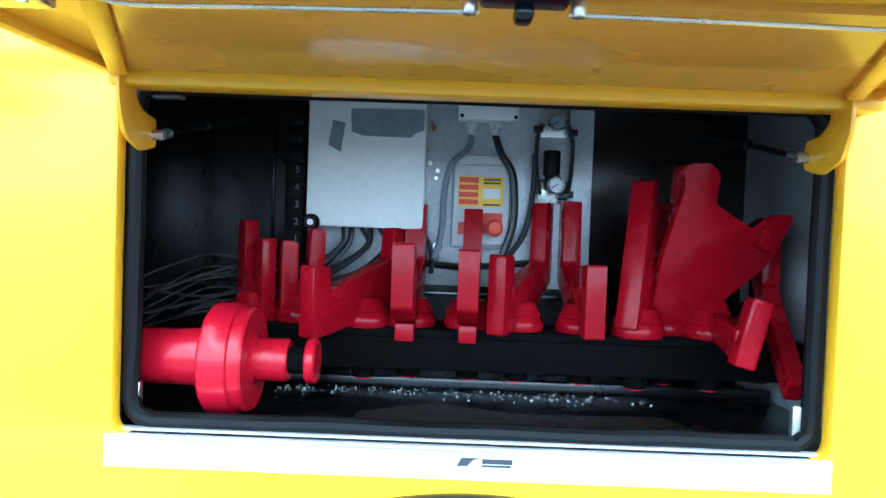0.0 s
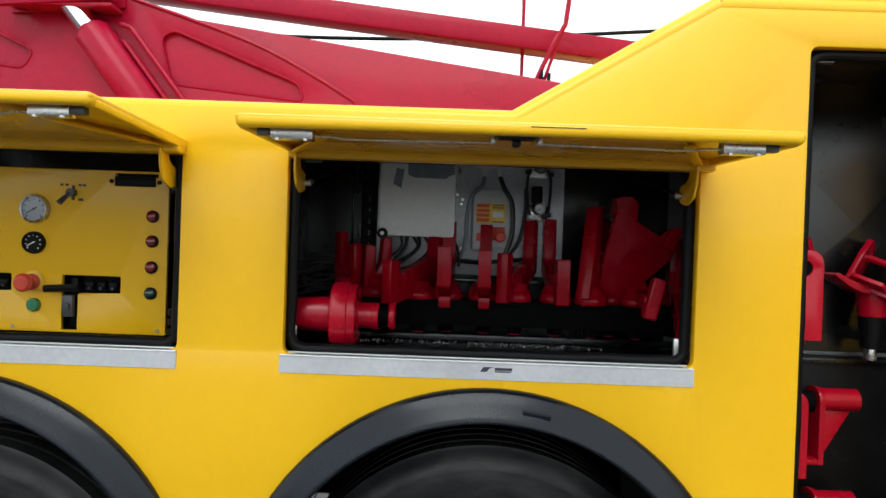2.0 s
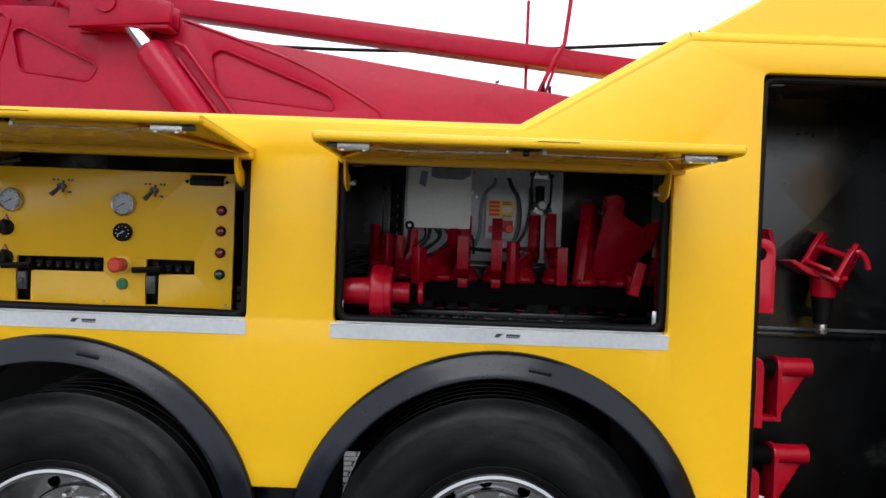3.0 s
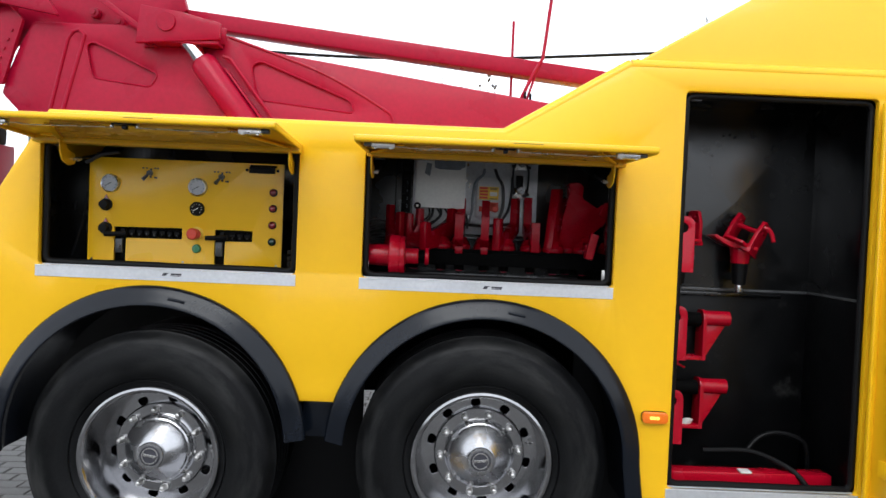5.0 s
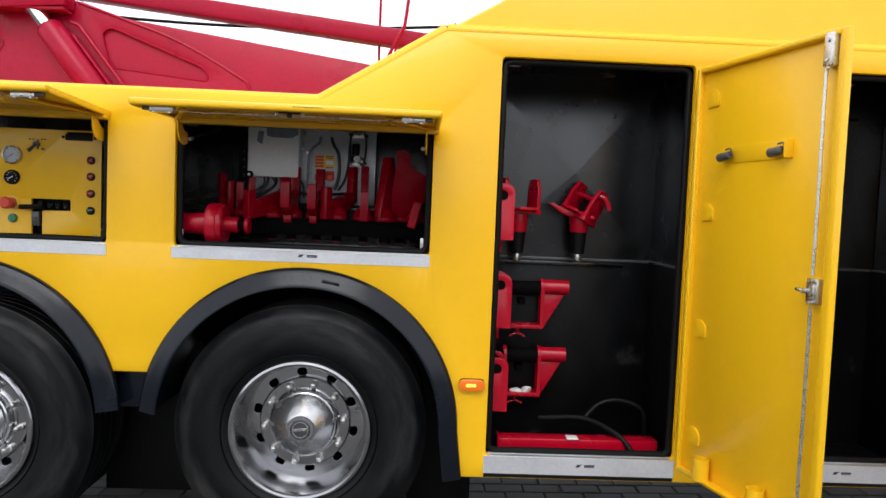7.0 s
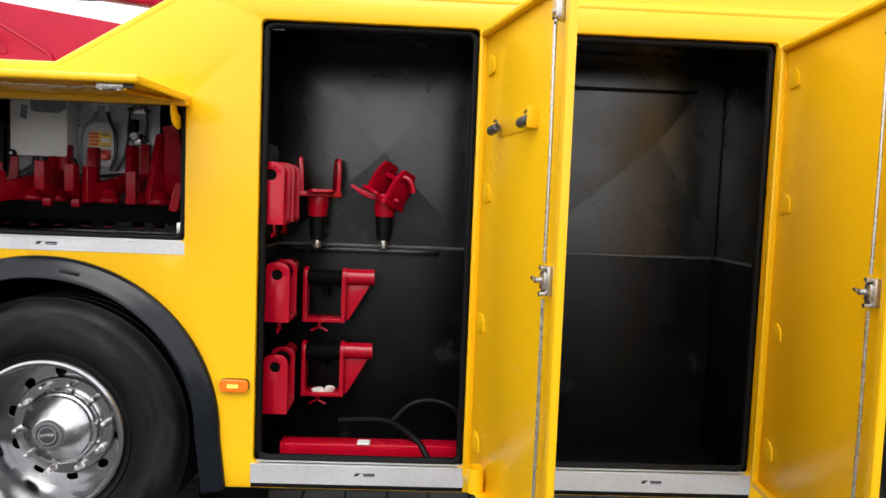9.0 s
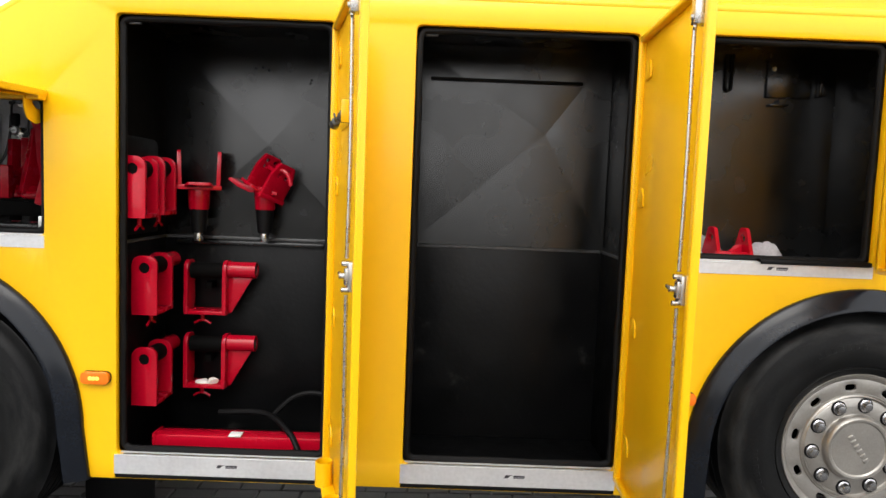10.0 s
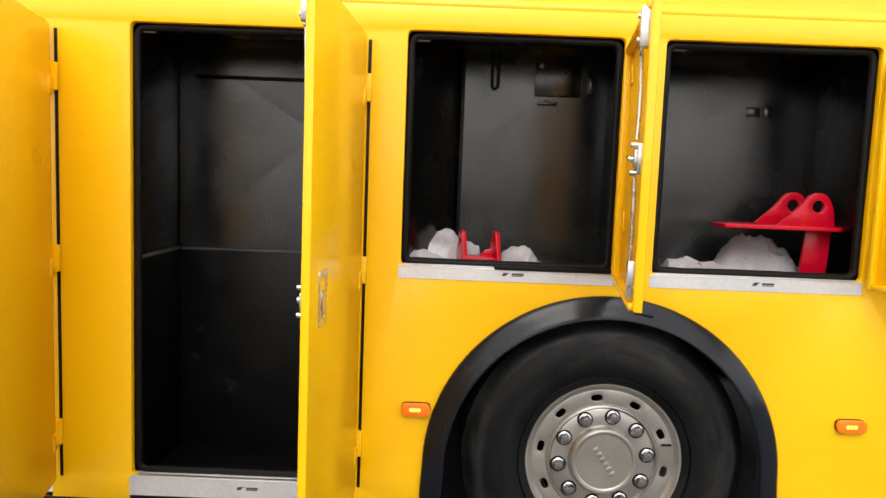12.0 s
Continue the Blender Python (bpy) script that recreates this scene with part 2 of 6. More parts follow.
def rev(bm, profile, seg=64, centre=(0, 0, 0), m=None, closed=False):
    """Turns a profile of (radius, y) about the y axis."""
    t = bmesh.new()
    rings = []
    for r, y in profile:
        if r < 1e-5:
            rings.append([t.verts.new((0, y, 0))])
        else:
            rings.append([t.verts.new((r * math.cos(2 * math.pi * k / seg), y, r * math.sin(2 * math.pi * k / seg))) for k in range(seg)])
    pairs = list(zip(rings, rings[1:])) + ([(rings[-1], rings[0])] if closed else [])
    for a, b in pairs:
        for k in range(seg):
            j = (k + 1) % seg
            if len(a) == 1 and len(b) > 1:
                t.faces.new((a[0], b[j], b[k]))
            elif len(b) == 1 and len(a) > 1:
                t.faces.new((a[k], a[j], b[0]))
            elif len(a) > 1:
                t.faces.new((a[k], a[j], b[j], b[k]))
    bmesh.ops.recalc_face_normals(t, faces=t.faces)
    t.transform(m if m else Matrix.Translation(centre))
    return join(bm, t)


def prism(bm, outline, y0, y1, holes=(), bev=0.0, m=None):
    """A plate: an outline of (x, z), with holes, from y0 to y1."""
    t = bmesh.new()
    edges = []
    for loop in (outline, *holes):
        vs = [t.verts.new((x, y0, z)) for x, z in loop]
        edges += [t.edges.new((vs[i - 1], vs[i])) for i in range(len(vs))]
    bmesh.ops.triangle_fill(t, use_beauty=True, use_dissolve=False, edges=edges)
    ext = bmesh.ops.extrude_face_region(t, geom=list(t.faces))
    for v in [g for g in ext["geom"] if isinstance(g, bmesh.types.BMVert)]:
        v.co.y = y1
    bmesh.ops.recalc_face_normals(t, faces=t.faces)
    soften(t, bev, 2, 0.6)
    if m:
        t.transform(m)
    return join(bm, t)


def rounded(pts, r, seg=5):
    """A polygon of (x, z) with its corners rounded by r (one number or one a corner)."""
    out, n = [], len(pts)
    for i in range(n):
        p, a, b = Vector(pts[i]), Vector(pts[i - 1]), Vector(pts[(i + 1) % n])
        rr = r[i] if isinstance(r, (list, tuple)) else r
        if rr <= 0:
            out.append(tuple(p))
            continue
        d = min(rr, (a - p).length * 0.45, (b - p).length * 0.45)
        s, e = p + (a - p).normalized() * d, p + (b - p).normalized() * d
        for k in range(seg + 1):
            u = k / seg
            out.append(tuple((1 - u) ** 2 * s + 2 * u * (1 - u) * p + u * u * e))
    return out


def rect(x0, x1, z0, z1, r=0.0, seg=5):
    return rounded([(x0, z0), (x1, z0), (x1, z1), (x0, z1)], r, seg)


def circle(cx, cz, r, n=40, a0=0.0, a1=360.0):
    full = a1 - a0 >= 360
    return [(cx + r * math.cos(radians(a0 + (a1 - a0) * k / (n if full else n - 1))),
             cz + r * math.sin(radians(a0 + (a1 - a0) * k / (n if full else n - 1)))) for k in range(n)]


def oval(cx, cz, along, across, turn, n=14):
    c, s = math.cos(turn), math.sin(turn)
    out = []
    for k in range(n):
        a = 2 * math.pi * k / n
        u = math.copysign(abs(math.cos(a)) ** 0.7, math.cos(a)) * along
        v = math.copysign(abs(math.sin(a)) ** 0.7, math.sin(a)) * across
        out.append((cx + u * c - v * s, cz + u * s + v * c))
    return out


def part(name, bm, mat, parent=None, label="", at=None, sharp=35):
    me = bpy.data.meshes.new(name)
    bm.to_mesh(me)
    bm.free()
    me.materials.append(mat)
    me.polygons.foreach_set("use_smooth", [True] * len(me.polygons))
    me.set_sharp_from_angle(angle=radians(sharp))
    ob = new(name, me)
    if parent:
        ob.parent = parent
    if at is not None:
        ob.matrix_basis = at
    if label:
        ob["label"] = label
    return ob


def share(name, source, parent, at):
    """One more part on the mesh of source."""
    ob = new(name, source.data)
    ob.parent, ob.matrix_basis = parent, at
    return ob


def thing(name, label, category, at=None, group="", kind=""):
    ob = new(name)
    if at is not None:
        ob.matrix_basis = at
    return tagged(ob, label, category, group, kind)


B = bmesh.new

# ---- ground: a paved yard that falls a little towards the truck's rear ----
SLOPE = 0.0165
yard = tagged(part("ground", prism(B(), [(-900, -0.12), (900, -0.12), (900, -0.018), (-900, -0.018)], -900, 900), SAND,
                   at=pose(0, 0, 0, 0, -math.degrees(math.atan(SLOPE)), 0)),
              "dark sandy ground under the paved yard", "ground", kind="structure")

# wall added out of view, only to darken low reflections and side light
tagged(part("unseen_wall_south", box(B(), (-40, -16.3, -0.9), (50, -16.0, 2.0), 0.01), WALL), "plain grey wall added out of view to darken reflections", "wall", kind="structure")

# ---- the truck ----
truck = thing("recovery_truck", "yellow heavy recovery truck with open lockers and a red boom", "truck")
ARCHES = ((0.0, 0.562, 0.640), (1.36, 0.562, 0.640), (4.9, 0.545, 0.640))
SILL, LOW = 1.272, 0.365
LOCKERS = {"a": (-0.462, 0.575, SILL, 1.785), "b": (0.842, 1.862, SILL, 1.785), "c": (2.125, 2.907, 0.46, 2.078),
           "d": (3.198, 4.0, 0.46, 2.078), "e": (4.156, 4.905, SILL, 2.084), "f": (5.046, 5.786, SILL, 2.084)}


def arch_cut(i, r, a0, a1, n=36):
    cx, cz, _ = ARCHES[i]
    return circle(cx, cz, r, n, a0, a1)


# side skin below the crease, with the openings cut through it
skin = [(-0.74, 0.56)] + arch_cut(0, 0.605, 180, 19) + arch_cut(1, 0.605, 161, 0)
skin += [(1.965, 0.50), (1.985, LOW + 0.03), (2.02, LOW), (4.20, LOW), (4.235, LOW + 0.03)] + arch_cut(2, 0.605, 190, -10)
skin += [(5.56, LOW), (6.35, LOW), (6.35, 2.17), (1.895, 2.17), (1.418, 1.885), (-0.44, 1.885), (-0.72, 1.42)]
panel = B()
prism(panel, skin, 0.0, 0.03, [rect(x0, x1, z0, z1, 0.022) for x0, x1, z0, z1 in LOCKERS.values()], bev=0.006)
part("side_panel", panel, YELLOW, truck, sharp=30)
# rounded shoulder, crease band and the panel above it
shoulder = B()
tube(shoulder, [(-0.44, 0.026, 1.874), (0.5, 0.026, 1.874), (1.40, 0.026, 1.874)], 0.0262, 14)
tube(shoulder, [(1.40, 0.026, 1.874), (1.9, 0.026, 2.176)], 0.0262, 14)
tube(shoulder, [(1.9, 0.026, 2.176), (6.35, 0.026, 2.176)], 0.0262, 14)
part("shoulder_moulding", shoulder, YELLOW, truck)
upper = B()
prism(upper, [(1.93, 2.18), (6.35, 2.18), (6.35, 3.0), (3.25, 3.0), (1.935, 2.2)], 0.022, 0.05, bev=0.004, m=Matrix(((1, 0, 0, 0), (0, 1, 0.20, -0.20 * 2.18), (0, 0, 1, 0), (0, 0, 0, 1))))
part("upper_panel", upper, YELLOW, truck)
edge = B()
tube(edge, [(1.425, 0.034, 1.900), (1.935, 0.034, 2.207)], 0.004, 6)
part("edge_seal", edge, SEAL, truck)
# deck, rear slope, roof, far side, floor of the body
deck = B()
for a, b in (((-0.44, 1.885), (1.42, 1.885)), ((1.42, 1.885), (3.25, 2.985)), ((3.25, 2.985), (6.35, 2.985)), ((-0.74, 1.42), (-0.44, 1.885))):
    bar(deck, (a[0], 1.36, a[1]), (b[0], 1.36, b[1]), 2.22, 0.02, 0.002, up=(0, 0, 1))
part("deck", deck, YELLOW, truck)
far = B()
prism(far, [(-0.74, 0.7), (6.35, 0.7), (6.35, 3.0), (3.25, 3.0), (1.42, 1.9), (-0.44, 1.9), (-0.74, 1.42)], 2.48, 2.5)
part("far_side_panel", far, YELLOW, truck)
nose = B()
box(nose, (6.33, 0.03, 0.5), (6.36, 2.48, 3.0))
part("front_panel", nose, YELLOW, truck)
sign = B()
prism(sign, rounded([(3.02, 2.402), (3.72, 2.402), (3.80, 2.43), (3.95, 2.66), (3.15, 2.66)], 0.012), 0.018, 0.0215, bev=0.001, m=Matrix(((1, 0, 0, 0), (0, 1, 0.20, -0.20 * 2.18), (0, 0, 1, 0), (0, 0, 0, 1))))
part("blue_sign", sign, BLUE, truck, "blue film sign with slanted ends")

# chassis under the body
chassis = B()
for y in (0.82, 1.60):
    box(chassis, (-1.5, y, 0.62), (6.3, y + 0.08, 0.90), 0.008)
for x in (-1.46, -0.9, 0.68, 2.3, 3.4, 4.2, 5.8):
    box(chassis, (x - 0.04, 0.9, 0.68), (x + 0.04, 1.6, 0.86), 0.006)
for cx, cz in ((0, 0.5), (1.36, 0.532), (4.918, 0.578)):
    rod(chassis, (cx, 0.3, cz), (cx, 2.2, cz), 0.085)
    for y in (0.72, 1.72):
        tube(chassis, smooth_path([(cx - 0.5, y, cz + 0.12), (cx, y, cz + 0.02), (cx + 0.5, y, cz + 0.12)]), 0.03, 8)
# near-black, so the shade under the body is in the colour
part("chassis", chassis, SHADE_BLACK, truck)
tank = B()
box(tank, (2.06, 0.56, 0.372), (4.18, 0.80, 0.60), 0.02)
part("underbody_box", tank, BLACK, truck)

# mudguards: flared lips with an inner liner
def mudguard(i, a0, a1, tail_a=(), tail_b=()):
    cx, cz, r = ARCHES[i]
    section = [(r + 0.004, 0.004), (r + 0.004, -0.010), (r + 0.001, -0.018), (r - 0.006, -0.023), (r - 0.030, -0.034), (r - 0.058, -0.045), (r - 0.066, -0.049), (r - 0.071, -0.0495), (r - 0.075, -0.046),
               (r - 0.075, -0.036), (r - 0.068, -0.020), (r - 0.060, 0.0), (r - 0.055, 0.03), (r - 0.055, 0.32), (r - 0.045, 0.32), (r - 0.045, 0.036), (r - 0.02, 0.036)]
    t, rings, n = B(), [], 60
    for k in range(n + 1):
        a = radians(a0 + (a1 - a0) * k / n)
        rings.append([t.verts.new((cx + q * math.cos(a), y, cz + q * math.sin(a))) for q, y in section])
    for sx, dz in tail_a:
        rings.insert(0, [t.verts.new((v.co.x + sx, v.co.y, v.co.z + dz)) for v in rings[0]])
    for sx, dz in tail_b:
        rings.append([t.verts.new((v.co.x + sx, v.co.y, v.co.z + dz)) for v in rings[-1]])
    m = len(section)
    for a, b in zip(rings, rings[1:]):
        for k in range(m):
            t.faces.new((a[k], a[(k + 1) % m], b[(k + 1) % m], b[k]))
    t.faces.new(rings[0])
    t.faces.new(rings[-1])
    bmesh.ops.recalc_face_normals(t, faces=t.faces)
    g = part("mudguard", t, PLASTIC, truck, "flared black plastic mudguard", sharp=40)
    mark = B()
    box(mark, (-0.035, -0.0402, r - 0.050), (0.035, -0.030, r - 0.034), 0.002, Matrix.Translation((cx, 0, cz)) @ Matrix.Rotation(radians(11), 4, "Y"))
    part("moulded_mark", mark, PLASTIC, g)


mudguard(0, 4, 184)
mudguard(1, 0, 176, tail_a=((0.012, -0.10), (0.012, -0.10)))
mudguard(2, 0, 180, tail_a=((0.006, -0.1), (0.0, -0.1)), tail_b=((-0.006, -0.1), (0.0, -0.1)))
stay = B()
box(stay, (0.615, 0.05, 0.60), (0.745, 0.30, 0.775), 0.006)
part("mudguard_bracket", stay, PLASTIC, truck)
# near-black sheets added behind the wheels to stand in for shade
part("wheel_well_shade", box(B(), (-0.74, 0.72, 0.80), (2.02, 0.735, 1.245), 0.003), SHADE_BLACK, truck)
part("wheel_well_shade", box(B(), (4.22, 0.72, 0.60), (5.60, 0.735, 1.245), 0.003), SHADE_BLACK, truck)
# black sheets added to block light and darken the gaps by the wheels
part("dark_flap", box(B(), (1.80, 0.40, 0.08), (2.10, 0.415, 0.95), 0.003), SEAL, truck, "black sheet added to darken the gap by the wheels")
part("dark_flap", box(B(), (4.22, 0.40, 0.10), (4.45, 0.415, 0.70), 0.003), SEAL, truck, "black sheet added to darken the gap by the wheels")
part("dark_flap", box(B(), (0.40, 0.42, 0.10), (0.83, 0.435, 0.80), 0.003), SEAL, truck, "black sheet added to darken the gap by the wheels")
for x, z in ((0.0, 0.5), (1.36, 0.532)):
    part("inner_tyre", rev(B(), [(0.3, 0.36), (0.42, 0.345), (0.50, 0.37), (0.515, 0.40), (0.515, 0.60), (0.48, 0.63), (0.3, 0.62)], 48, (x, 0, z)), RUBBER, truck)
    part("far_tyre", rev(B(), [(0.0, 2.2), (0.3, 2.2), (0.50, 2.17), (0.515, 2.14), (0.515, 1.86), (0.48, 1.83), (0.0, 1.83)], 48, (x, 0, z)), RUBBER, truck)

# wheels
TYRE_R = 0.517


def tyre_mesh(width, rim_r, blocks=0):
    y0 = 0.0
    prof = [(rim_r - 0.012, y0 + 0.035), (rim_r + 0.004, y0 + 0.018), (rim_r + 0.03, y0 + 0.006), (rim_r + 0.034, y0 + 0.010), (rim_r + 0.038, y0 + 0.003),
            (0.34, y0 - 0.003), (0.36, y0 - 0.008), (0.40, y0 - 0.012), (0.435, y0 - 0.009), (0.465, y0 + 0.002), (0.469, y0 + 0.0022), (0.485, y0 + 0.014),
            (0.499, y0 + 0.026), (0.508, y0 + 0.040)]
    for k in range(4):
        a = y0 + 0.045 + (width - 0.09) * k / 4
        b = a + (width - 0.09) / 4
        prof += [(TYRE_R, a), (TYRE_R, b - 0.012), (TYRE_R - 0.013, b - 0.010), (TYRE_R - 0.013, b - 0.002)]
    prof += [(TYRE_R, y0 + width - 0.045), (0.49, y0 + width - 0.012), (0.40, y0 + width), (rim_r - 0.012, y0 + width - 0.03)]
    bm = rev(B(), prof, 96)
    # shoulder blocks
    for k in range(blocks):
        a = 2 * math.pi * k / blocks
        box(bm, (-0.018, y0 + 0.02, TYRE_R - 0.022), (0.018, y0 + 0.05, TYRE_R - 0.001), 0.003, Matrix.Rotation(a, 4, "Y"), seg=1)
    # unreadable raised lettering on the side wall, as plain bars
    for start in ((70, 250, 160, 340) if width > 0.35 else ()):
        for k in range(7):
            a = radians(start + 4.2 * k)
            box(bm, (-0.008, y0 - 0.0120, 0.388), (0.008, y0 - 0.008, 0.410), 0.001, Matrix.Rotation(a, 4, "Y"), seg=1)
    return bm


def nut_mesh(r=0.016, h=0.05):
    return rev(B(), [(r * 1.25, 0.0), (r * 1.25, -0.006), (r, -0.009), (r * 0.98, -h * 0.6), (r * 0.75, -h * 0.88), (0, -h)], 14)


def drive_wheel(cx, cz, turn):
    w = part("wheel", rev(B(), [(0.284, 0.034), (0.292, 0.026), (0.2925, 0.012), (0.288, 0.006), (0.279, 0.003), (0.270, 0.006), (0.265, 0.014), (0.263, 0.03), (0.261, 0.06), (0.257, 0.10),
                               (0.252, 0.15), (0.250, 0.22), (0.26, 0.26), (0.285, 0.28)], 96), POLISHED, truck, "deep dished polished aluminium wheel",
             at=pose(cx, 0, cz, 0, turn, 0), sharp=24)
    part("tyre", tyre_mesh(0.31, 0.285), TYRE, w, "dusty black rubber tyre")
    holes = [oval(0.2105 * math.cos(a), 0.2105 * math.sin(a), 0.0215, 0.0165, a + math.pi / 2) for a in (2 * math.pi * (k + 0.5) / 10 for k in range(10))]
    disc = prism(B(), circle(0, 0, 0.252, 80), 0.170, 0.192, [circle(0, 0, 0.193, 60)] + holes, bev=0.003)
    rev(disc, [(0.196, 0.198), (0.1945, 0.179), (0.193, 0.150), (0.188, 0.144), (0.15, 0.144), (0.143, 0.140), (0.143, 0.157), (0.19, 0.162)], 80)
    part("disc", disc, POLISHED, w, sharp=20)
    part("brake_drum", rev(B(), [(0.24, 0.205), (0.24, 0.30), (0.0, 0.30)], 40), PLASTIC, w)
    part("hub_cap", rev(B(), [(0.143, 0.146), (0.142, 0.118), (0.136, 0.110), (0.130, 0.106), (0.125, 0.098), (0.068, 0.044), (0.062, 0.039), (0.056, 0.037), (0.053, 0.031), (0.042, 0.030), (0.038, 0.036), (0.0, 0.036)], 72),
         BRUSHED, w, "conical polished hub cap", sharp=14)
    part("badge", rev(B(), [(0.041, 0.0375), (0.040, 0.032), (0.037, 0.0295), (0.0, 0.0295)], 40), INK, w, "round dark badge")
    strip = B()
    box(strip, (-0.027, 0.0270, -0.006), (0.027, 0.030, 0.006), 0.001)
    rev(strip, [(0.034, 0.0298), (0.034, 0.0275), (0.030, 0.0275), (0.030, 0.0298)], 32)
    part("badge_bar", strip, STEEL, w)
    first = None
    for k in range(10):
        a = 2 * math.pi * k / 10
        at = pose(0.1675 * math.cos(a), 0.144, 0.1675 * math.sin(a))
        if first is None:
            first = part("wheel_nut", nut_mesh(0.0125, 0.044), STEEL, w, at=at)
        else:
            share("wheel_nut", first, w, at)
    valve = rod(B(), (0.20, 0.18, 0.02), (0.235, 0.12, 0.03), 0.004, 8)
    part("valve", valve, STEEL, w)


def steer_wheel(cx, cz):
    w = part("wheel", rev(B(), [(0.278, 0.045), (0.287, 0.036), (0.289, 0.022), (0.284, 0.014), (0.277, 0.016), (0.270, 0.026), (0.262, 0.032), (0.256, 0.040), (0.25, 0.06),
                               (0.25, 0.30), (0.285, 0.33)], 96), SILVER, truck, "silver painted steel front wheel", at=pose(cx, 0.0, cz, 0, -8, 0))
    part("tyre", tyre_mesh(0.385, 0.281, 0), TYRE, w, "black rubber front tyre")
    holes = [oval(0.231 * math.cos(a), 0.231 * math.sin(a), 0.021, 0.0125, a + math.pi / 2) for a in (2 * math.pi * (k + 0.5) / 10 for k in range(10))]
    disc = prism(B(), circle(0, 0, 0.262, 80), 0.032, 0.044, [circle(0, 0, 0.206, 60)] + holes, bev=0.002)
    rev(disc, [(0.212, 0.044), (0.208, 0.030), (0.205, 0.026), (0.203, 0.030), (0.199, 0.028), (0.196, 0.024), (0.193, 0.030), (0.190, 0.034),
               (0.184, 0.030), (0.128, 0.030), (0.122, 0.024), (0.118, 0.04), (0.19, 0.046)], 96)
    part("disc", disc, SILVER, w)
    part("brake_drum", rev(B(), [(0.235, 0.09), (0.235, 0.30), (0.0, 0.30), (0.0, 0.09)], 40), PLASTIC, w)
    part("hub_cap", rev(B(), [(0.126, 0.034), (0.125, 0.012), (0.121, 0.004), (0.115, -0.001), (0.107, 0.000), (0.102, 0.005), (0.0, 0.004)], 72), SILVER, w, "flat silver hub cap")
    emb = B()
    for k in range(6):
        box(emb, (-0.062 + 0.022 * k, 0.0005, -0.011), (-0.048 + 0.022 * k, 0.006, 0.011), 0.002, Matrix.Rotation(radians(62), 4, "Y"))
    part("embossed_mark", emb, SILVER, w)
    first = None
    for k in range(10):
        a = 2 * math.pi * k / 10
        at = pose(0.1635 * math.cos(a), 0.03, 0.1635 * math.sin(a))
        part("nut_washer", rev(B(), [(0.0295, 0.0305), (0.0295, 0.0285), (0.0, 0.0285)], 18, (0.1635 * math.cos(a), 0, 0.1635 * math.sin(a))), SEAL, w)
        if first is None:
            first = part("wheel_nut", nut_mesh(0.0195, 0.028), POLISHED, w, at=at)
        else:
            share("wheel_nut", first, w, at)
    part("valve", rod(B(), (0.22, 0.035, 0.03), (0.25, 0.012, 0.035), 0.0045, 8), SEAL, w)


drive_wheel(0.0, 0.50, 10)
drive_wheel(1.36, 0.532, -6)
steer_wheel(4.918, 0.578)

# amber side marker lamps
for x in (2.055, 4.228, 5.79):
    lamp = part("marker_lamp", prism(B(), rect(x - 0.053, x + 0.053, 0.730, 0.777, 0.022, 8), -0.009, -0.001, bev=0.002), SEAL, truck, "amber side marker lamp, lit")
    lens = prism(B(), rect(x - 0.0522, x + 0.0522, 0.7308, 0.7762, 0.022, 8), -0.024, -0.0085, bev=0.006)
    part("lens", lens, AMBER, lamp, "clear amber lens")
    leds = B()
    for dx in (-0.016, -0.004, 0.010):
        rev(leds, [(0.0075, -0.0236), (0.0075, -0.0250), (0.0, -0.0262)], 12, (x + dx, 0, 0.753))
    part("diodes", leds, AMBER_LIT, lamp)


# ---- lockers: black liners, rubber seals, aluminium sills ----
def liner(x0, x1, y1, z0, z1, slant=0.0, ledge=None, grey=False, dull=False):
    t, y0 = 0.012, 0.031
    xb = x0 + slant
    ob = part("locker_liner", prism(B(), [(xb - t, z0 - t), (x1 + t, z0 - t), (x1 + t, z1 + t), (xb - t, z1 + t)], y1, y1 + t), BLACK, truck, "black lacquered sheet metal locker")
    # dull: left wall in near-black, its darkness put into the colour
    part("liner_side", bar(B(), (x0 - t / 2, y0, (z0 + z1) / 2), (xb - t / 2, y1 + 0.002, (z0 + z1) / 2), t, z1 - z0 + 2 * t, 0.001), SHADE_BLACK if dull else BLACK, ob)
    part("liner_side", box(B(), (x1, y0, z0 - t), (x1 + t, y1, z1 + t), 0.001), SIDE if grey else BLACK, ob)
    part("liner_floor", box(B(), (x0, y0, z0 - t), (x1, y1, z0), 0.001), BLACK, ob)
    part("liner_top", box(B(), (x0, y0, z1), (x1, y1, z1 + t), 0.001), BLACK, ob)
    if ledge:
        # ledge paler than the sheet: its bright edge line is in the colour
        lip = B()
        box(lip, (x0 + 0.002, y1 - 0.010, ledge), (x1 - 0.002, y1 - 0.001, ledge + 0.012), 0.002)
        box(lip, (x1 - 0.010, y0 + 0.05, ledge), (x1 - 0.001, y1 - 0.011, ledge + 0.012), 0.002)
        box(lip, (x0 + 0.001, y0 + 0.05, ledge), (x0 + 0.010, y1 - 0.011, ledge + 0.012), 0.002)
        part("ledge", lip, DARK_GREY, ob)
    return ob


LINERS = {}
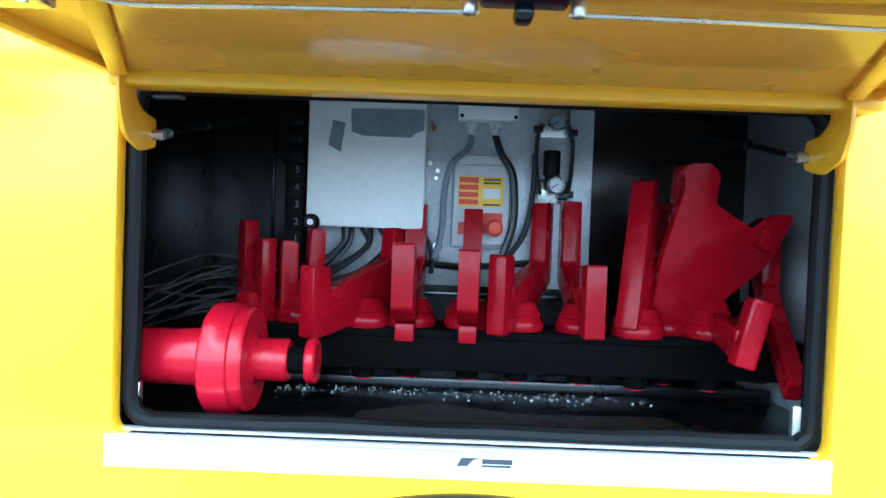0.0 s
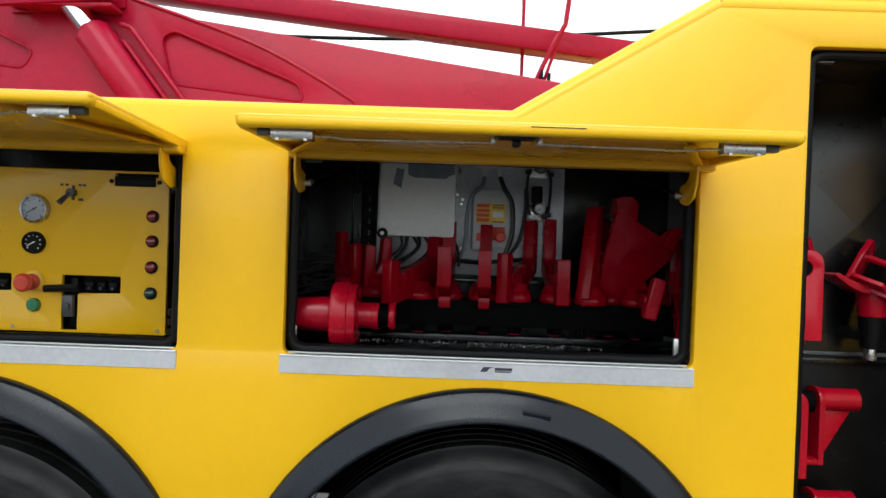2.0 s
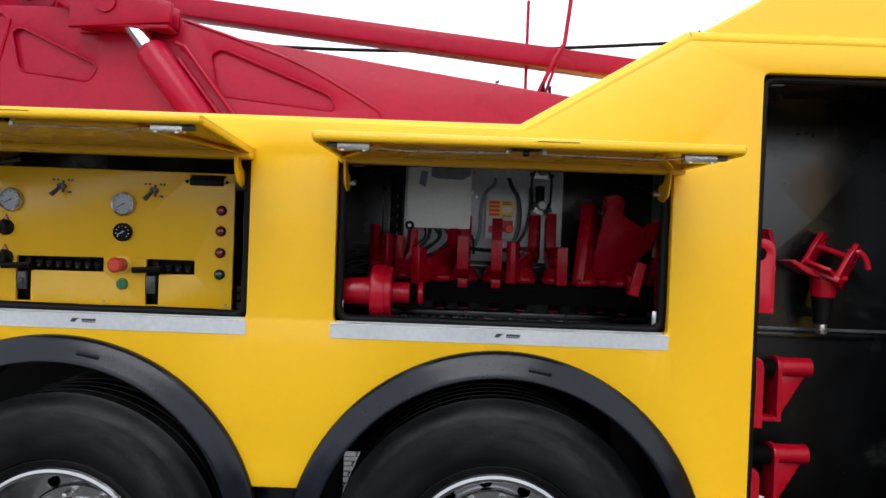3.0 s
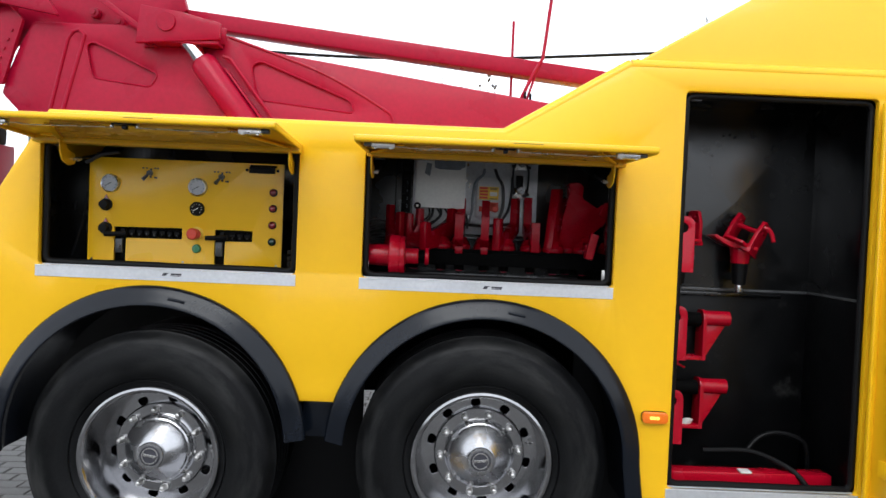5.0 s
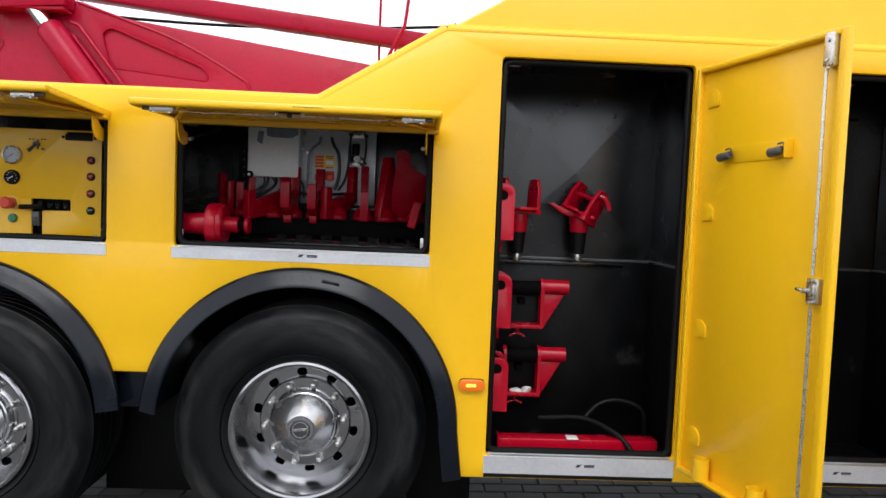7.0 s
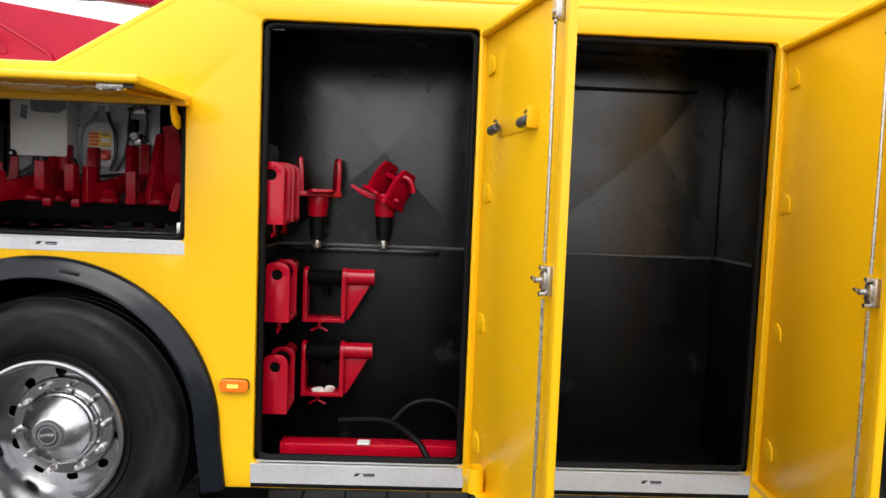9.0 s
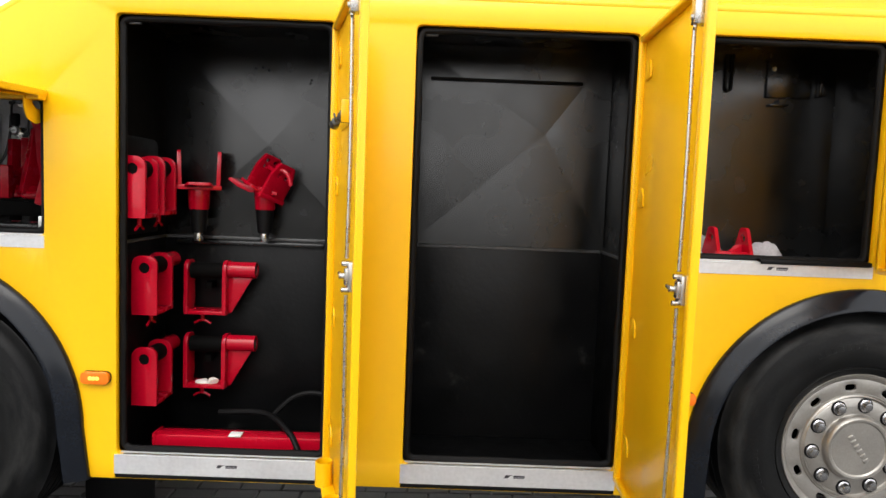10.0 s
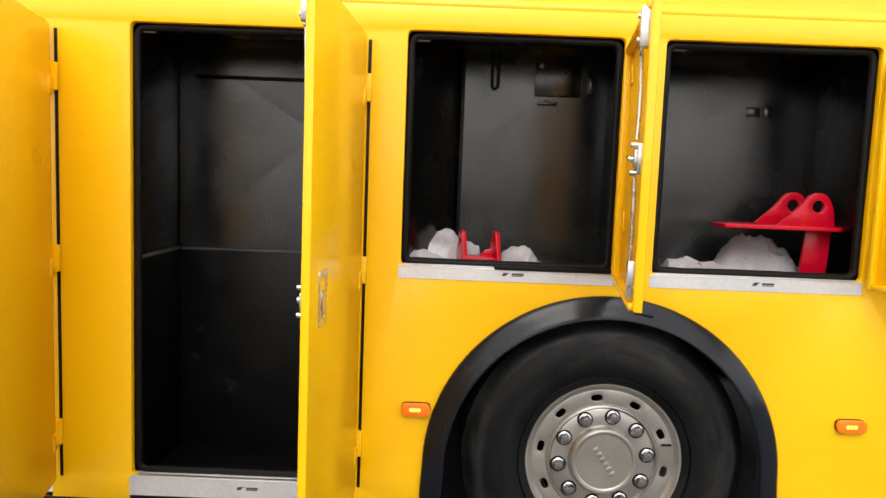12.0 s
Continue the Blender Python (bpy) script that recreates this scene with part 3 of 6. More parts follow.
for key, args in {"a": (-0.52, 0.62, 0.55, 1.262, 1.84), "b": (0.78, 1.968, 0.57, 1.262, 1.86, 0.0, None, True), "c": (2.098, 2.94, 0.52, 0.385, 2.12, 0.0, 1.243, False, True),
                  "d": (3.172, 4.03, 0.52, 0.385, 2.12, 0.0, 1.243), "e": (4.135, 4.94, 0.40, 1.262, 2.12, 0.22), "f": (5.02, 5.82, 0.46, 1.262, 2.12)}.items():
    LINERS[key] = liner(*args)


for key in "cd":
    x0, x1 = {"c": (2.098, 2.94), "d": (3.172, 4.03)}[key]
    part("lower_lining", box(B(), (x0 + 0.004, 0.508, 0.388), (x1 - 0.004, 0.517, 1.241), 0.001), MATT, LINERS[key])
    part("lower_lining", box(B(), (x0 + 0.001, 0.06, 0.388), (x0 + 0.006, 0.507, 1.241), 0.001), MATT, LINERS[key])
    part("lower_lining", box(B(), (x1 - 0.006, 0.06, 0.388), (x1 - 0.001, 0.507, 1.241), 0.001), MATT, LINERS[key])
    part("floor_mat", box(B(), (x0 + 0.008, 0.055, 0.386), (x1 - 0.008, 0.506, 0.390), 0.001), MATT, LINERS[key])


def pressed_wedges(key, quads, y):
    """Folds pressed into a back sheet: shallow wedges that catch the light."""
    bm = B()
    for q in quads:
        top = [bm.verts.new((x, y - d, z)) for x, z, d in q]
        bm.faces.new(top)
    bmesh.ops.recalc_face_normals(bm, faces=bm.faces)
    for f in bm.faces:
        if f.normal.y > 0:
            f.normal_flip()
    part("pressed_sheet", bm, BLACK, LINERS[key], sharp=1)


pressed_wedges("c", [[(2.11, 1.26, 0.003), (2.93, 1.26, 0.003), (2.55, 1.66, 0.020)], [(2.93, 1.26, 0.003), (2.93, 2.1, 0.003), (2.55, 1.66, 0.020)],
                     [(2.93, 2.1, 0.003), (2.11, 2.1, 0.003), (2.55, 1.66, 0.020)], [(2.11, 2.1, 0.003), (2.11, 1.26, 0.003), (2.55, 1.66, 0.020)]], 0.518)
X0, X1, ZB, ZT, HOLLOW = 3.174, 4.028, 1.257, 2.118, (3.752, 1.752, 0.002)
pressed_wedges("d", [[(X0, ZB, 0.016), (X1, ZB, 0.016), HOLLOW], [(X1, ZB, 0.016), (X1, 1.46, 0.016), HOLLOW], [(X1, 1.46, 0.016), (X1, 1.97, 0.016), HOLLOW],
                     [(X1, 1.97, 0.016), (X1, ZT, 0.016), HOLLOW], [(X1, ZT, 0.016), (X0, ZT, 0.016), HOLLOW], [(X0, ZT, 0.016), (X0, ZB, 0.016), HOLLOW]], 0.518)
# dark bar stands in for the thin shadow line across the sheet
slotbar = B()
box(slotbar, (3.245, 0.485, 1.966), (3.90, 0.503, 1.978), 0.003)
part("shadow_slot_bar", slotbar, SEAL, LINERS["d"])
for x, z in ((2.49, 1.985), (2.52, 1.99), (2.545, 1.98), (2.725, 1.93), (2.73, 1.945)):
    part("blind_rivet", rod(B(), (x, 0.506, z), (x, 0.512, z), 0.005, 8), SEAL, LINERS["c"])

for key, (x0, x1, z0, z1) in LOCKERS.items():
    # bulb seal round the opening
    s = B()
    loop = rounded([(x0 + 0.012, z0 + 0.012), (x1 - 0.012, z0 + 0.012), (x1 - 0.012, z1 - 0.012), (x0 + 0.012, z1 - 0.012)], 0.035, 6)
    pts = []
    for i, p in enumerate(loop):
        q = loop[(i + 1) % len(loop)]
        k = max(1, int(math.dist(p, q) / 0.08))
        pts += [(p[0] + (q[0] - p[0]) * j / k + random.uniform(-0.0015, 0.0015), 0.034, p[1] + (q[1] - p[1]) * j / k + random.uniform(-0.0015, 0.0015)) for j in range(k)]
    tube(s, pts, 0.0135, 10, closed=True)
    part("door_seal", s, SEAL, truck, "black bulb rubber seal")
    # sill plate with a folded top
    tall = 0.046 if key not in "cd" else 0.074
    sl = B()
    prism(sl, rect(x0 - 0.008, x1 + 0.002, z0 - tall, z0 - 0.0005), -0.0035, 0.0)
    box(sl, (x0 - 0.008, -0.0050, z0 - 0.006), (x1 + 0.002, 0.028, z0), 0.002)
    box(sl, (x0 + 0.002, 0.014, z0), (x1 - 0.002, 0.03, z0 + 0.004), 0.0015)
    sill = part("sill_plate", sl, ALU, truck, "brushed aluminium sill plate")
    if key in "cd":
        # dark strip in place of the shade below the sill
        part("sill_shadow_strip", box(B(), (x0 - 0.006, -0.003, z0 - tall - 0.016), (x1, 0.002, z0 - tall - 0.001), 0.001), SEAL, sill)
    mid = (x0 + x1) / 2 + 0.02
    zc = z0 - tall * 0.5 + 0.003
    logo = B()
    prism(logo, [(mid - 0.037, zc - 0.006), (mid - 0.022, zc - 0.006), (mid - 0.014, zc + 0.003), (mid - 0.003, zc + 0.006), (mid - 0.03, zc + 0.006)], -0.0042, -0.0035)
    box(logo, (mid - 0.001, -0.0042, zc - 0.002), (mid + 0.042, -0.0035, zc + 0.005), 0)
    box(logo, (mid - 0.001, -0.0042, zc - 0.0065), (mid + 0.040, -0.0035, zc - 0.0035), 0)
    part("printed_mark", logo, INK, sill)
    catch = B()
    box(catch, (x0 + 0.03, 0.032, z1 - 0.030), (x0 + 0.075, 0.05, z1 - 0.024), 0.002)
    part("catch_plate", catch, DARK_GREY, truck)
for x in (0.86, 1.83):
    part("striker", box(B(), (x - 0.007, 0.032, 1.29), (x + 0.007, 0.045, 1.34), 0.003), STEEL, truck)


# ---- doors that stand open ----
def door(key, xh, width, z0, z1, angle, pads, holder=False, pocket=False):
    """Built closed: hinged at the origin, reaching to -x; the inner face looks to +y."""
    bm = B()
    h = z1 - z0
    box(bm, (-width, -0.034, 0), (0, -0.024, h), 0.006)
    d = part("door", bm, YELLOW, truck, "yellow painted steel locker door standing open", at=pose(xh, -0.028, z0, 0, 0, 180 - angle))
    for lo, hi in (((-width, -0.0335, 0), (-width + 0.034, -0.010, h)), ((-0.022, -0.028, 0), (0, 0.0, h)),
                   ((-width + 0.028, -0.028, 0), (-0.02, 0.0, 0.022)), ((-width + 0.028, -0.028, h - 0.022), (-0.02, 0.0, h))):
        part("door_rim", box(B(), lo, hi, 0.007, seg=3), YELLOW, d)
    pad = None
    for z in pads:
        at = pose(-0.085, -0.0235, z - z0)
        if pad is None:
            p = prism(B(), rounded([(-0.035, -0.03), (0.03, -0.035), (0.03, 0.035), (-0.01, 0.035), (-0.035, 0.012)], 0.008), 0, 0.006, bev=0.0025)
            pad = part("hinge_pad", p, YELLOW, d, at=at)
        else:
            share("hinge_pad", pad, d, at)
    xr = -width + 0.062
    zl = (z0 + z1) / 2 - z0 if h > 1.2 else h * 0.50
    r = B()
    lowest = 0.05 if h > 1.2 else 0.06
    tube(r, [(xr - 0.012, 0.004, h - 0.05), (xr - 0.010, 0.004, h - 0.11)] + smooth_path([(xr - 0.010, 0.004, h - 0.12), (xr, 0.002, h - 0.15), (xr + 0.002, -0.002, h * 0.7), (xr, 0.0, zl + 0.05)], 6), 0.0055, 8)
    tube(r, [(xr, 0.0, zl - 0.05), (xr + 0.002, -0.003, zl * 0.5), (xr, 0.002, lowest)], 0.0055, 8)
    part("lock_rod", r, STEEL, d, "bright steel lock rod")
    g = B()
    box(g, (xr - 0.028, -0.026, h - 0.115), (xr + 0.006, 0.012, h - 0.012), 0.004)
    for z in (h - 0.095, h - 0.035):
        rod(g, (xr - 0.011, 0.010, z), (xr - 0.011, 0.018, z), 0.007, 10)
    part("rod_guide", g, STEEL, d)
    if h < 1.2:
        part("rod_guide", box(B(), (xr - 0.02, -0.026, 0.03), (xr + 0.012, 0.006, 0.13), 0.004), STEEL, d)
    la = B()
    box(la, (xr - 0.020, -0.026, zl - 0.040), (xr + 0.026, -0.002, zl + 0.040), 0.004)
    box(la, (xr - 0.012, -0.004, zl - 0.024), (xr + 0.016, 0.006, zl + 0.024), 0.003)
    for q in (-1, 1):
        rod(la, (xr, -0.006, zl + 0.036 * q), (xr, 0.014, zl + 0.036 * q), 0.007, 12)
    rod(la, (xr + 0.02, -0.004, zl), (xr + 0.02, 0.018, zl), 0.009, 12)
    rod(la, (xr + 0.02, 0.014, zl), (xr + 0.050, 0.014, zl + 0.004), 0.006, 10, bev=0.002)
    part("latch", la, STEEL, d, "zinc-plated latch")
    ha = B()
    prism(ha, rect(-width + 0.090, -width + 0.180, zl - 0.075, zl + 0.075, 0.01), -0.0375, -0.0340, [rect(-width + 0.105, -width + 0.165, zl - 0.055, zl + 0.055, 0.006)])
    box(ha, (-width + 0.110, -0.040, zl - 0.05), (-width + 0.160, -0.0345, zl + 0.02), 0.004)
    part("paddle_handle", ha, STEEL, d, "flush steel paddle handle")
    # hinges; a proud dark strip stands in for the shaded gaps between them
    part("hinge_gap_strip", box(B(), (xh + 0.037, -0.004, z0 + 0.012), (xh + 0.048, -0.0005, z1 - 0.012), 0.001), SEAL, truck)
    n = 3 if h > 1.2 else 2
    for k in range(n):
        z = h * (0.11 + 0.78 * k / (n - 1))
        hg = B()
        for dz in (-0.032, 0.034):
            rod(hg, (0.004, -0.026, z + dz - 0.03), (0.004, -0.026, z + dz + 0.03), 0.009, 14, bev=0.002)
        box(hg, (-0.03, -0.0375, z - 0.06), (0.012, -0.026, z + 0.0), 0.002)
        part("hinge", hg, YELLOW, d)
        part("hinge_leaf", box(B(), (xh + 0.026, -0.020, z0 + z - 0.045), (xh + 0.052, -0.0045, z0 + z + 0.05), 0.003), YELLOW, truck)
    if holder:
        hb = B()
        box(hb, (-0.50, -0.024, 1.238), (-0.20, -0.020, 1.302), 0.002)
        box(hb, (-0.506, -0.024, 1.238), (-0.50, 0.012, 1.302), 0.002)
        part("clip_bracket", hb, YELLOW, d)
        for x in (-0.455, -0.195):
            cp = rod(B(), (x + 0.030, 0.000, 1.258), (x - 0.030, 0.000, 1.266), 0.017, 16, 0.014, 0.004)
            tube(cp, smooth_path([(x - 0.030, 0.000, 1.266), (x - 0.040, 0.004, 1.274), (x - 0.036, 0.006, 1.288), (x - 0.010, 0.004, 1.286)], 4), 0.0035, 6)
            part("spring_clip", cp, DARK_GREY, d, "dark grey spring clip")
    if pocket:
        pk = B()
        box(pk, (-0.50, -0.024, 0.022), (-0.15, 0.020, 0.027), 0.002)
        for x in (-0.18, -0.47):
            rev(pk, [(0.026, 0.0), (0.030, 0.0), (0.030, 0.085), (0.026, 0.085)], 18, m=Matrix.Translation((x, 0.008, 0.024)) @ Matrix.Rotation(radians(90), 4, "X"), closed=True)
        part("bottom_pocket", pk, YELLOW, d)
    return d


PADS = (1.93, 1.49, 1.03, 0.60)
door("c", 2.900, 0.708, 0.437, 2.058, 76, PADS, holder=True, pocket=True)
door("d", 3.985, 0.708, 0.437, 2.058, 93, PADS)
door("e", 4.895, 0.650, 1.250, 2.040, 99.5, (1.94, 1.46))
door("f", 5.782, 0.650, 1.250, 2.040, 70, (1.94, 1.46))


# ---- flaps held up over the two rear lockers ----
def flap(x0, x1, tip_z=1.752, reach=0.462, arms=None):
    bm = B()
    top, n = 1.784, Matrix.Rotation(math.atan2(1.784 - tip_z - 0.012, reach), 4, "X")
    m = Matrix.Translation((0, 0, top)) @ n
    box(bm, (x0, -reach, 0.0), (x1, 0.004, 0.010), 0.003, m)
    f = part("flap", bm, YELLOW, truck, "yellow painted flap propped up over the locker")
    part("front_lip", box(B(), (x0, -reach - 0.001, -0.013), (x1, -reach + 0.026, 0.012), 0.010, m, seg=4), YELLOW, f)
    part("side_rim", box(B(), (x0, -reach + 0.02, -0.014), (x0 + 0.018, 0, 0.006), 0.005, m), YELLOW, f)
    part("side_rim", box(B(), (x1 - 0.018, -reach + 0.02, -0.014), (x1, 0, 0.006), 0.005, m), YELLOW, f)
    part("hinge_rail", box(B(), (x0 + 0.001, -0.055, -0.027), (x1 - 0.001, -0.004, 0.005), 0.005, m), YELLOW, f)
    part("stiffener", box(B(), (x0 + 0.06, -0.10, -0.007), (x1 - 0.06, -0.056, 0.003), 0.003, m), YELLOW, f)
    mid = (x0 + x1) / 2
    pan = rounded([(arms[0] + 0.012, 0.06), (arms[1] - 0.012, 0.06), (arms[1] - 0.145, reach - 0.070), (arms[0] + 0.145, reach - 0.070)], 0.01)
    # the pan's ochre carries the shade and ground reflection below the flap
    part("inner_pan", prism(B(), pan, -0.009, 0.001, bev=0.002, m=m @ Matrix.Rotation(radians(90), 4, "X")), OCHRE, f)
    la = B()
    box(la, (mid - 0.036, -reach + 0.030, -0.016), (mid + 0.036, -reach + 0.066, 0.0), 0.004, m)
    box(la, (mid - 0.008, -reach + 0.045, -0.028), (mid + 0.008, -reach + 0.072, -0.014), 0.005, m)
    part("latch", la, PLASTIC, f, "dark latch block")
    for s in (-1, 1):
        pins = rod(B(), m @ Vector((mid + s * 0.044, -reach + 0.055, -0.004)), m @ Vector((mid + s * 0.044, -reach + 0.055, -0.024)), 0.0065, 12, bev=0.002)
        part("rod_end", pins, STEEL, f)
    r = B()
    for s in (-1, 1):
        xe = mid + s * ((x1 - x0) / 2 - 0.150)
        tube(r, [m @ Vector(p) for p in smooth_path([(mid + s * 0.036, -reach + 0.055, -0.021), (mid + s * 0.2, -reach + 0.058, -0.022), (xe - s * 0.05, -reach + 0.060, -0.023), (xe - s * 0.02, -reach + 0.045, -0.022), (xe + s * 0.04, -reach + 0.042, -0.020)], 5)], 0.0024, 8)
    part("lock_rod", r, STEEL, f, "thin bright lock rod")
    for s in (-1, 1):
        xe = mid + s * ((x1 - x0) / 2 - 0.096)
        g = B()
        box(g, (xe - 0.040, -reach + 0.032, -0.030), (xe + 0.040, -reach + 0.062, -0.004), 0.004, m)
        for dx in (-0.026, 0.026):
            rod(g, m @ Vector((xe + dx, -reach + 0.036, -0.028)), m @ Vector((xe + dx, -reach + 0.036, -0.032)), 0.005, 10)
        part("rod_bolt", bar(B(), m @ Vector((xe + s * 0.038, -reach + 0.046, -0.016)), m @ Vector((xe + s * 0.066, -reach + 0.046, -0.016)), 0.020, 0.016, 0.003), DARK_GREY, f)
        part("rod_guide", g, STEEL, f)
        # bent arm beside the opening, with its gas strut
        xa = arms[0] if s < 0 else arms[1]
        k = -s
        arm = rounded([(-0.066, 1.775), (-0.018, 1.775), (-0.014, 1.744), (0.010, 1.730), (0.050, 1.726), (0.052, 1.686), (0.004, 1.674), (-0.044, 1.690), (-0.062, 1.725)], 0.010)
        part("hinge_arm", prism(B(), arm, -0.003, 0.003, bev=0.0012, m=Matrix.Translation((xa, 0, 0)) @ Matrix.Rotation(radians(90), 4, "Z")), YELLOW, f)
        part("arm_strip", bar(B(), m @ Vector((xa, -0.062, -0.014)), m @ Vector((xa + k * 0.135, -reach + 0.075, -0.014)), 0.022, 0.006, 0.002), YELLOW, f)
        st = B()
        a, b = Vector((xa - s * 0.012, 0.040, 1.702)), Vector((xa - s * 0.03, 0.40, 1.79))
        rod(st, Vector((xa, 0.040, 1.702)), Vector((xa - s * 0.02, 0.040, 1.702)), 0.007, 10)
        rod(st, a, a.lerp(b, 0.08), 0.008, 10)
        part("strut_ball", st, STEEL, f)
        gs = B()
        rod(gs, a.lerp(b, 0.05), a.lerp(b, 0.45), 0.005, 10)
        rod(gs, a.lerp(b, 0.45), b, 0.010, 12, bev=0.003)
        part("gas_strut", gs, SEAL, f)
    slit = B()
    box(slit, (mid + 0.02, -reach - 0.0022, 0.002), (mid + 0.12, -reach + 0.004, 0.0036), 0.0003, m)
    part("handle_slot", slit, SEAL, f)
    return f


flap(-0.47, 0.588, 1.792, arms=(-0.352, 0.547))
flap(0.85, 1.882, 1.762, arms=(0.871, 1.833))

# ---- red boom on the truck's back ----
boom = B()
prism(boom, [(-0.66, 1.5), (2.4, 1.5), (2.4, 2.115), (1.715, 2.205), (1.19, 2.277), (0.68, 2.348), (0.2, 2.415), (-0.02, 2.49), (-0.35, 2.53), (-1.11, 2.525), (-1.165, 2.42), (-1.24, 2.235), (-1.268, 2.127), (-1.142, 2.0)],
      1.0, 1.55, bev=0.012)
boom_ob = part("boom", boom, BOOM_RED, truck, "weathered red painted recovery boom")
WINDOWS = [rounded([(-0.768, 2.228), (-0.45, 2.190), (-0.410, 2.262), (-0.765, 2.424), (-0.805, 2.405)], 0.03), rounded([(0.13, 2.148), (0.66, 2.095), (0.64, 2.165), (0.14, 2.36), (0.09, 2.33)], 0.035)]
dbl = B()
prism(dbl, rounded([(-0.90, 1.75), (0.9, 1.75), (0.88, 2.06), (0.82, 2.13), (0.5, 2.30), (0.2, 2.405), (-0.03, 2.478), (-0.36, 2.515), (-1.09, 2.51), (-1.15, 2.40), (-1.225, 2.22), (-1.25, 2.13), (-1.13, 2.01)], 0.03), 0.984, 1.0, WINDOWS, bev=0.004)
part("doubler_plate", dbl, BOOM_RED, boom_ob)
ridge = B()
tube(ridge, [(x, 0.983, z) for x, z in ((-0.99, 2.05), (-0.904, 2.434), (-0.876, 2.474), (-0.845, 2.484), (-0.816, 2.456), (-0.83, 2.39), (-0.92, 2.05))], 0.011, 8)
part("stiffener_rib", ridge, BOOM_RED, boom_ob)
part("weld_bead", tube(B(), smooth_path([(-0.03, 0.982, 2.478), (0.2, 0.982, 2.405), (0.5, 0.982, 2.298), (0.80, 0.982, 2.138), (0.872, 0.982, 2.07), (0.89, 0.982, 1.9)], 6), 0.007, 8), BOOM_RED, boom_ob)
for w in WINDOWS:
    part("weld_bead", tube(B(), [(x, 0.984, z) for x, z in w], 0.005, 6, closed=True), BOOM_RED, boom_ob)
brk = B()
prism(brk, [(-0.49, 2.40), (-0.05, 2.435), (-0.045, 2.52), (-0.25, 2.57), (-0.47, 2.60)], 0.87, 0.90, bev=0.004)
prism(brk, [(-0.49, 2.40), (-0.05, 2.435), (-0.045, 2.52), (-0.25, 2.57), (-0.47, 2.60)], 0.965, 0.983, bev=0.004)
box(brk, (-0.47, 0.88, 2.41), (-0.06, 0.98, 2.425), 0.003)
rev(brk, [(0.0, 0.858), (0.048, 0.858), (0.05, 0.862), (0.05, 0.88)], 28, (-0.33, 0, 2.515))
part("ram_bracket", brk, BOOM_RED, truck)
ram = B()
p0, p1 = Vector((-0.31, 0.93, 2.53)), Vector((0.20, 0.93, 1.87))
ax = (p1 - p0).normalized()
rod(ram, p0 + ax * 0.26, p1, 0.070, 10, bev=0.004)
rod(ram, p0 + ax * 0.245, p0 + ax * 0.262, 0.055, 24)
ram_ob = part("boom_ram", ram, BOOM_RED, truck, "red hydraulic ram with a chromed rod")
part("ram_rod", rod(B(), p0, p0 + ax * 0.30, 0.043, 24), CHROME, ram_ob)
pipe = B()
off = Vector((0.115, 0.02, 0.06))
tube(pipe, [p0 + ax * 0.27 + off * 0.8, p0 + ax * 0.30 + off, p1 + off], 0.010, 8)
bar(pipe, p0 + ax * 0.34 + off * 0.62, p1 + off * 0.62, 0.05, 0.012)
part("ram_pipe", pipe, BOOM_RED, ram_ob)
jib = B()
bar(jib, (-0.75, 1.29, 2.690), (2.6, 1.29, 2.345), 0.12, 0.094, 0.008)
part("stowed_jib", jib, BOOM_RED, truck, "long red square tube stowed above the boom")
head = B()
prism(head, rounded([(-1.62, 2.36), (-1.32, 2.30), (-1.20, 2.50), (-0.62, 2.535), (-0.46, 2.60), (-0.30, 2.64), (-0.34, 2.78), (-1.62, 2.86)], 0.02), 1.08, 1.12, bev=0.004)
prism(head, rounded([(-1.5, 2.50), (-0.62, 2.535), (-0.46, 2.60), (-0.30, 2.64), (-0.34, 2.74), (-1.5, 2.80)], 0.02), 1.45, 1.48, bev=0.004)
box(head, (-1.35, 1.12, 2.56), (-1.05, 1.45, 2.70), 0.01)
bar(head, (-0.80, 0.96, 2.70), (-0.46, 0.96, 2.47), 0.034, 0.03)
prism(head, rounded([(-1.30, 2.60), (-0.92, 2.535), (-0.98, 2.63), (-1.16, 2.70), (-1.34, 2.70)], 0.01), 0.90, 0.93, bev=0.004)
prism(head, rounded([(-1.60, 2.16), (-1.235, 2.17), (-1.135, 2.52), (-1.22, 2.60), (-1.60, 2.66)], 0.012), 0.955, 0.980, bev=0.004)
box(head, (-1.60, 0.90, 2.585), (-1.22, 1.06, 2.61), 0.004)
for x, z in ((-1.19, 2.46), (-1.21, 2.41), (-1.23, 2.36), (-1.25, 2.31)):
    rod(head, (x, 0.956, z), (x, 0.945, z), 0.010, 10)
part("boom_head", head, BOOM_RED, truck)
for x, z in ((-0.80, 2.60), (-0.66, 2.555), (-1.40, 2.44)):
    part("head_pin", rod(rod(B(), (x, 1.082, z), (x, 1.04, z), 0.028, 14, bev=0.004), (x, 1.042, z), (x, 1.03, z), 0.014, 10), BOOM_RED, truck)
rails = B()
tube(rails, [(1.54, 1.3, 2.2), (1.54, 1.3, 2.73)], 0.008, 8)
part("marker_pole", rails, BOOM_RED, truck, "thin red upright pole")
bent = B()
tube(bent, smooth_path([(1.575, 1.09, 2.22), (1.594, 1.09, 2.27), (1.64, 1.09, 2.37), (1.683, 1.09, 2.452), (1.695, 1.09, 2.50), (1.726, 1.09, 2.80), (1.74, 1.09, 3.0)], 5), 0.010, 8)
tube(bent, [(1.61, 1.10, 2.23), (1.675, 1.10, 2.43)], 0.007, 8)
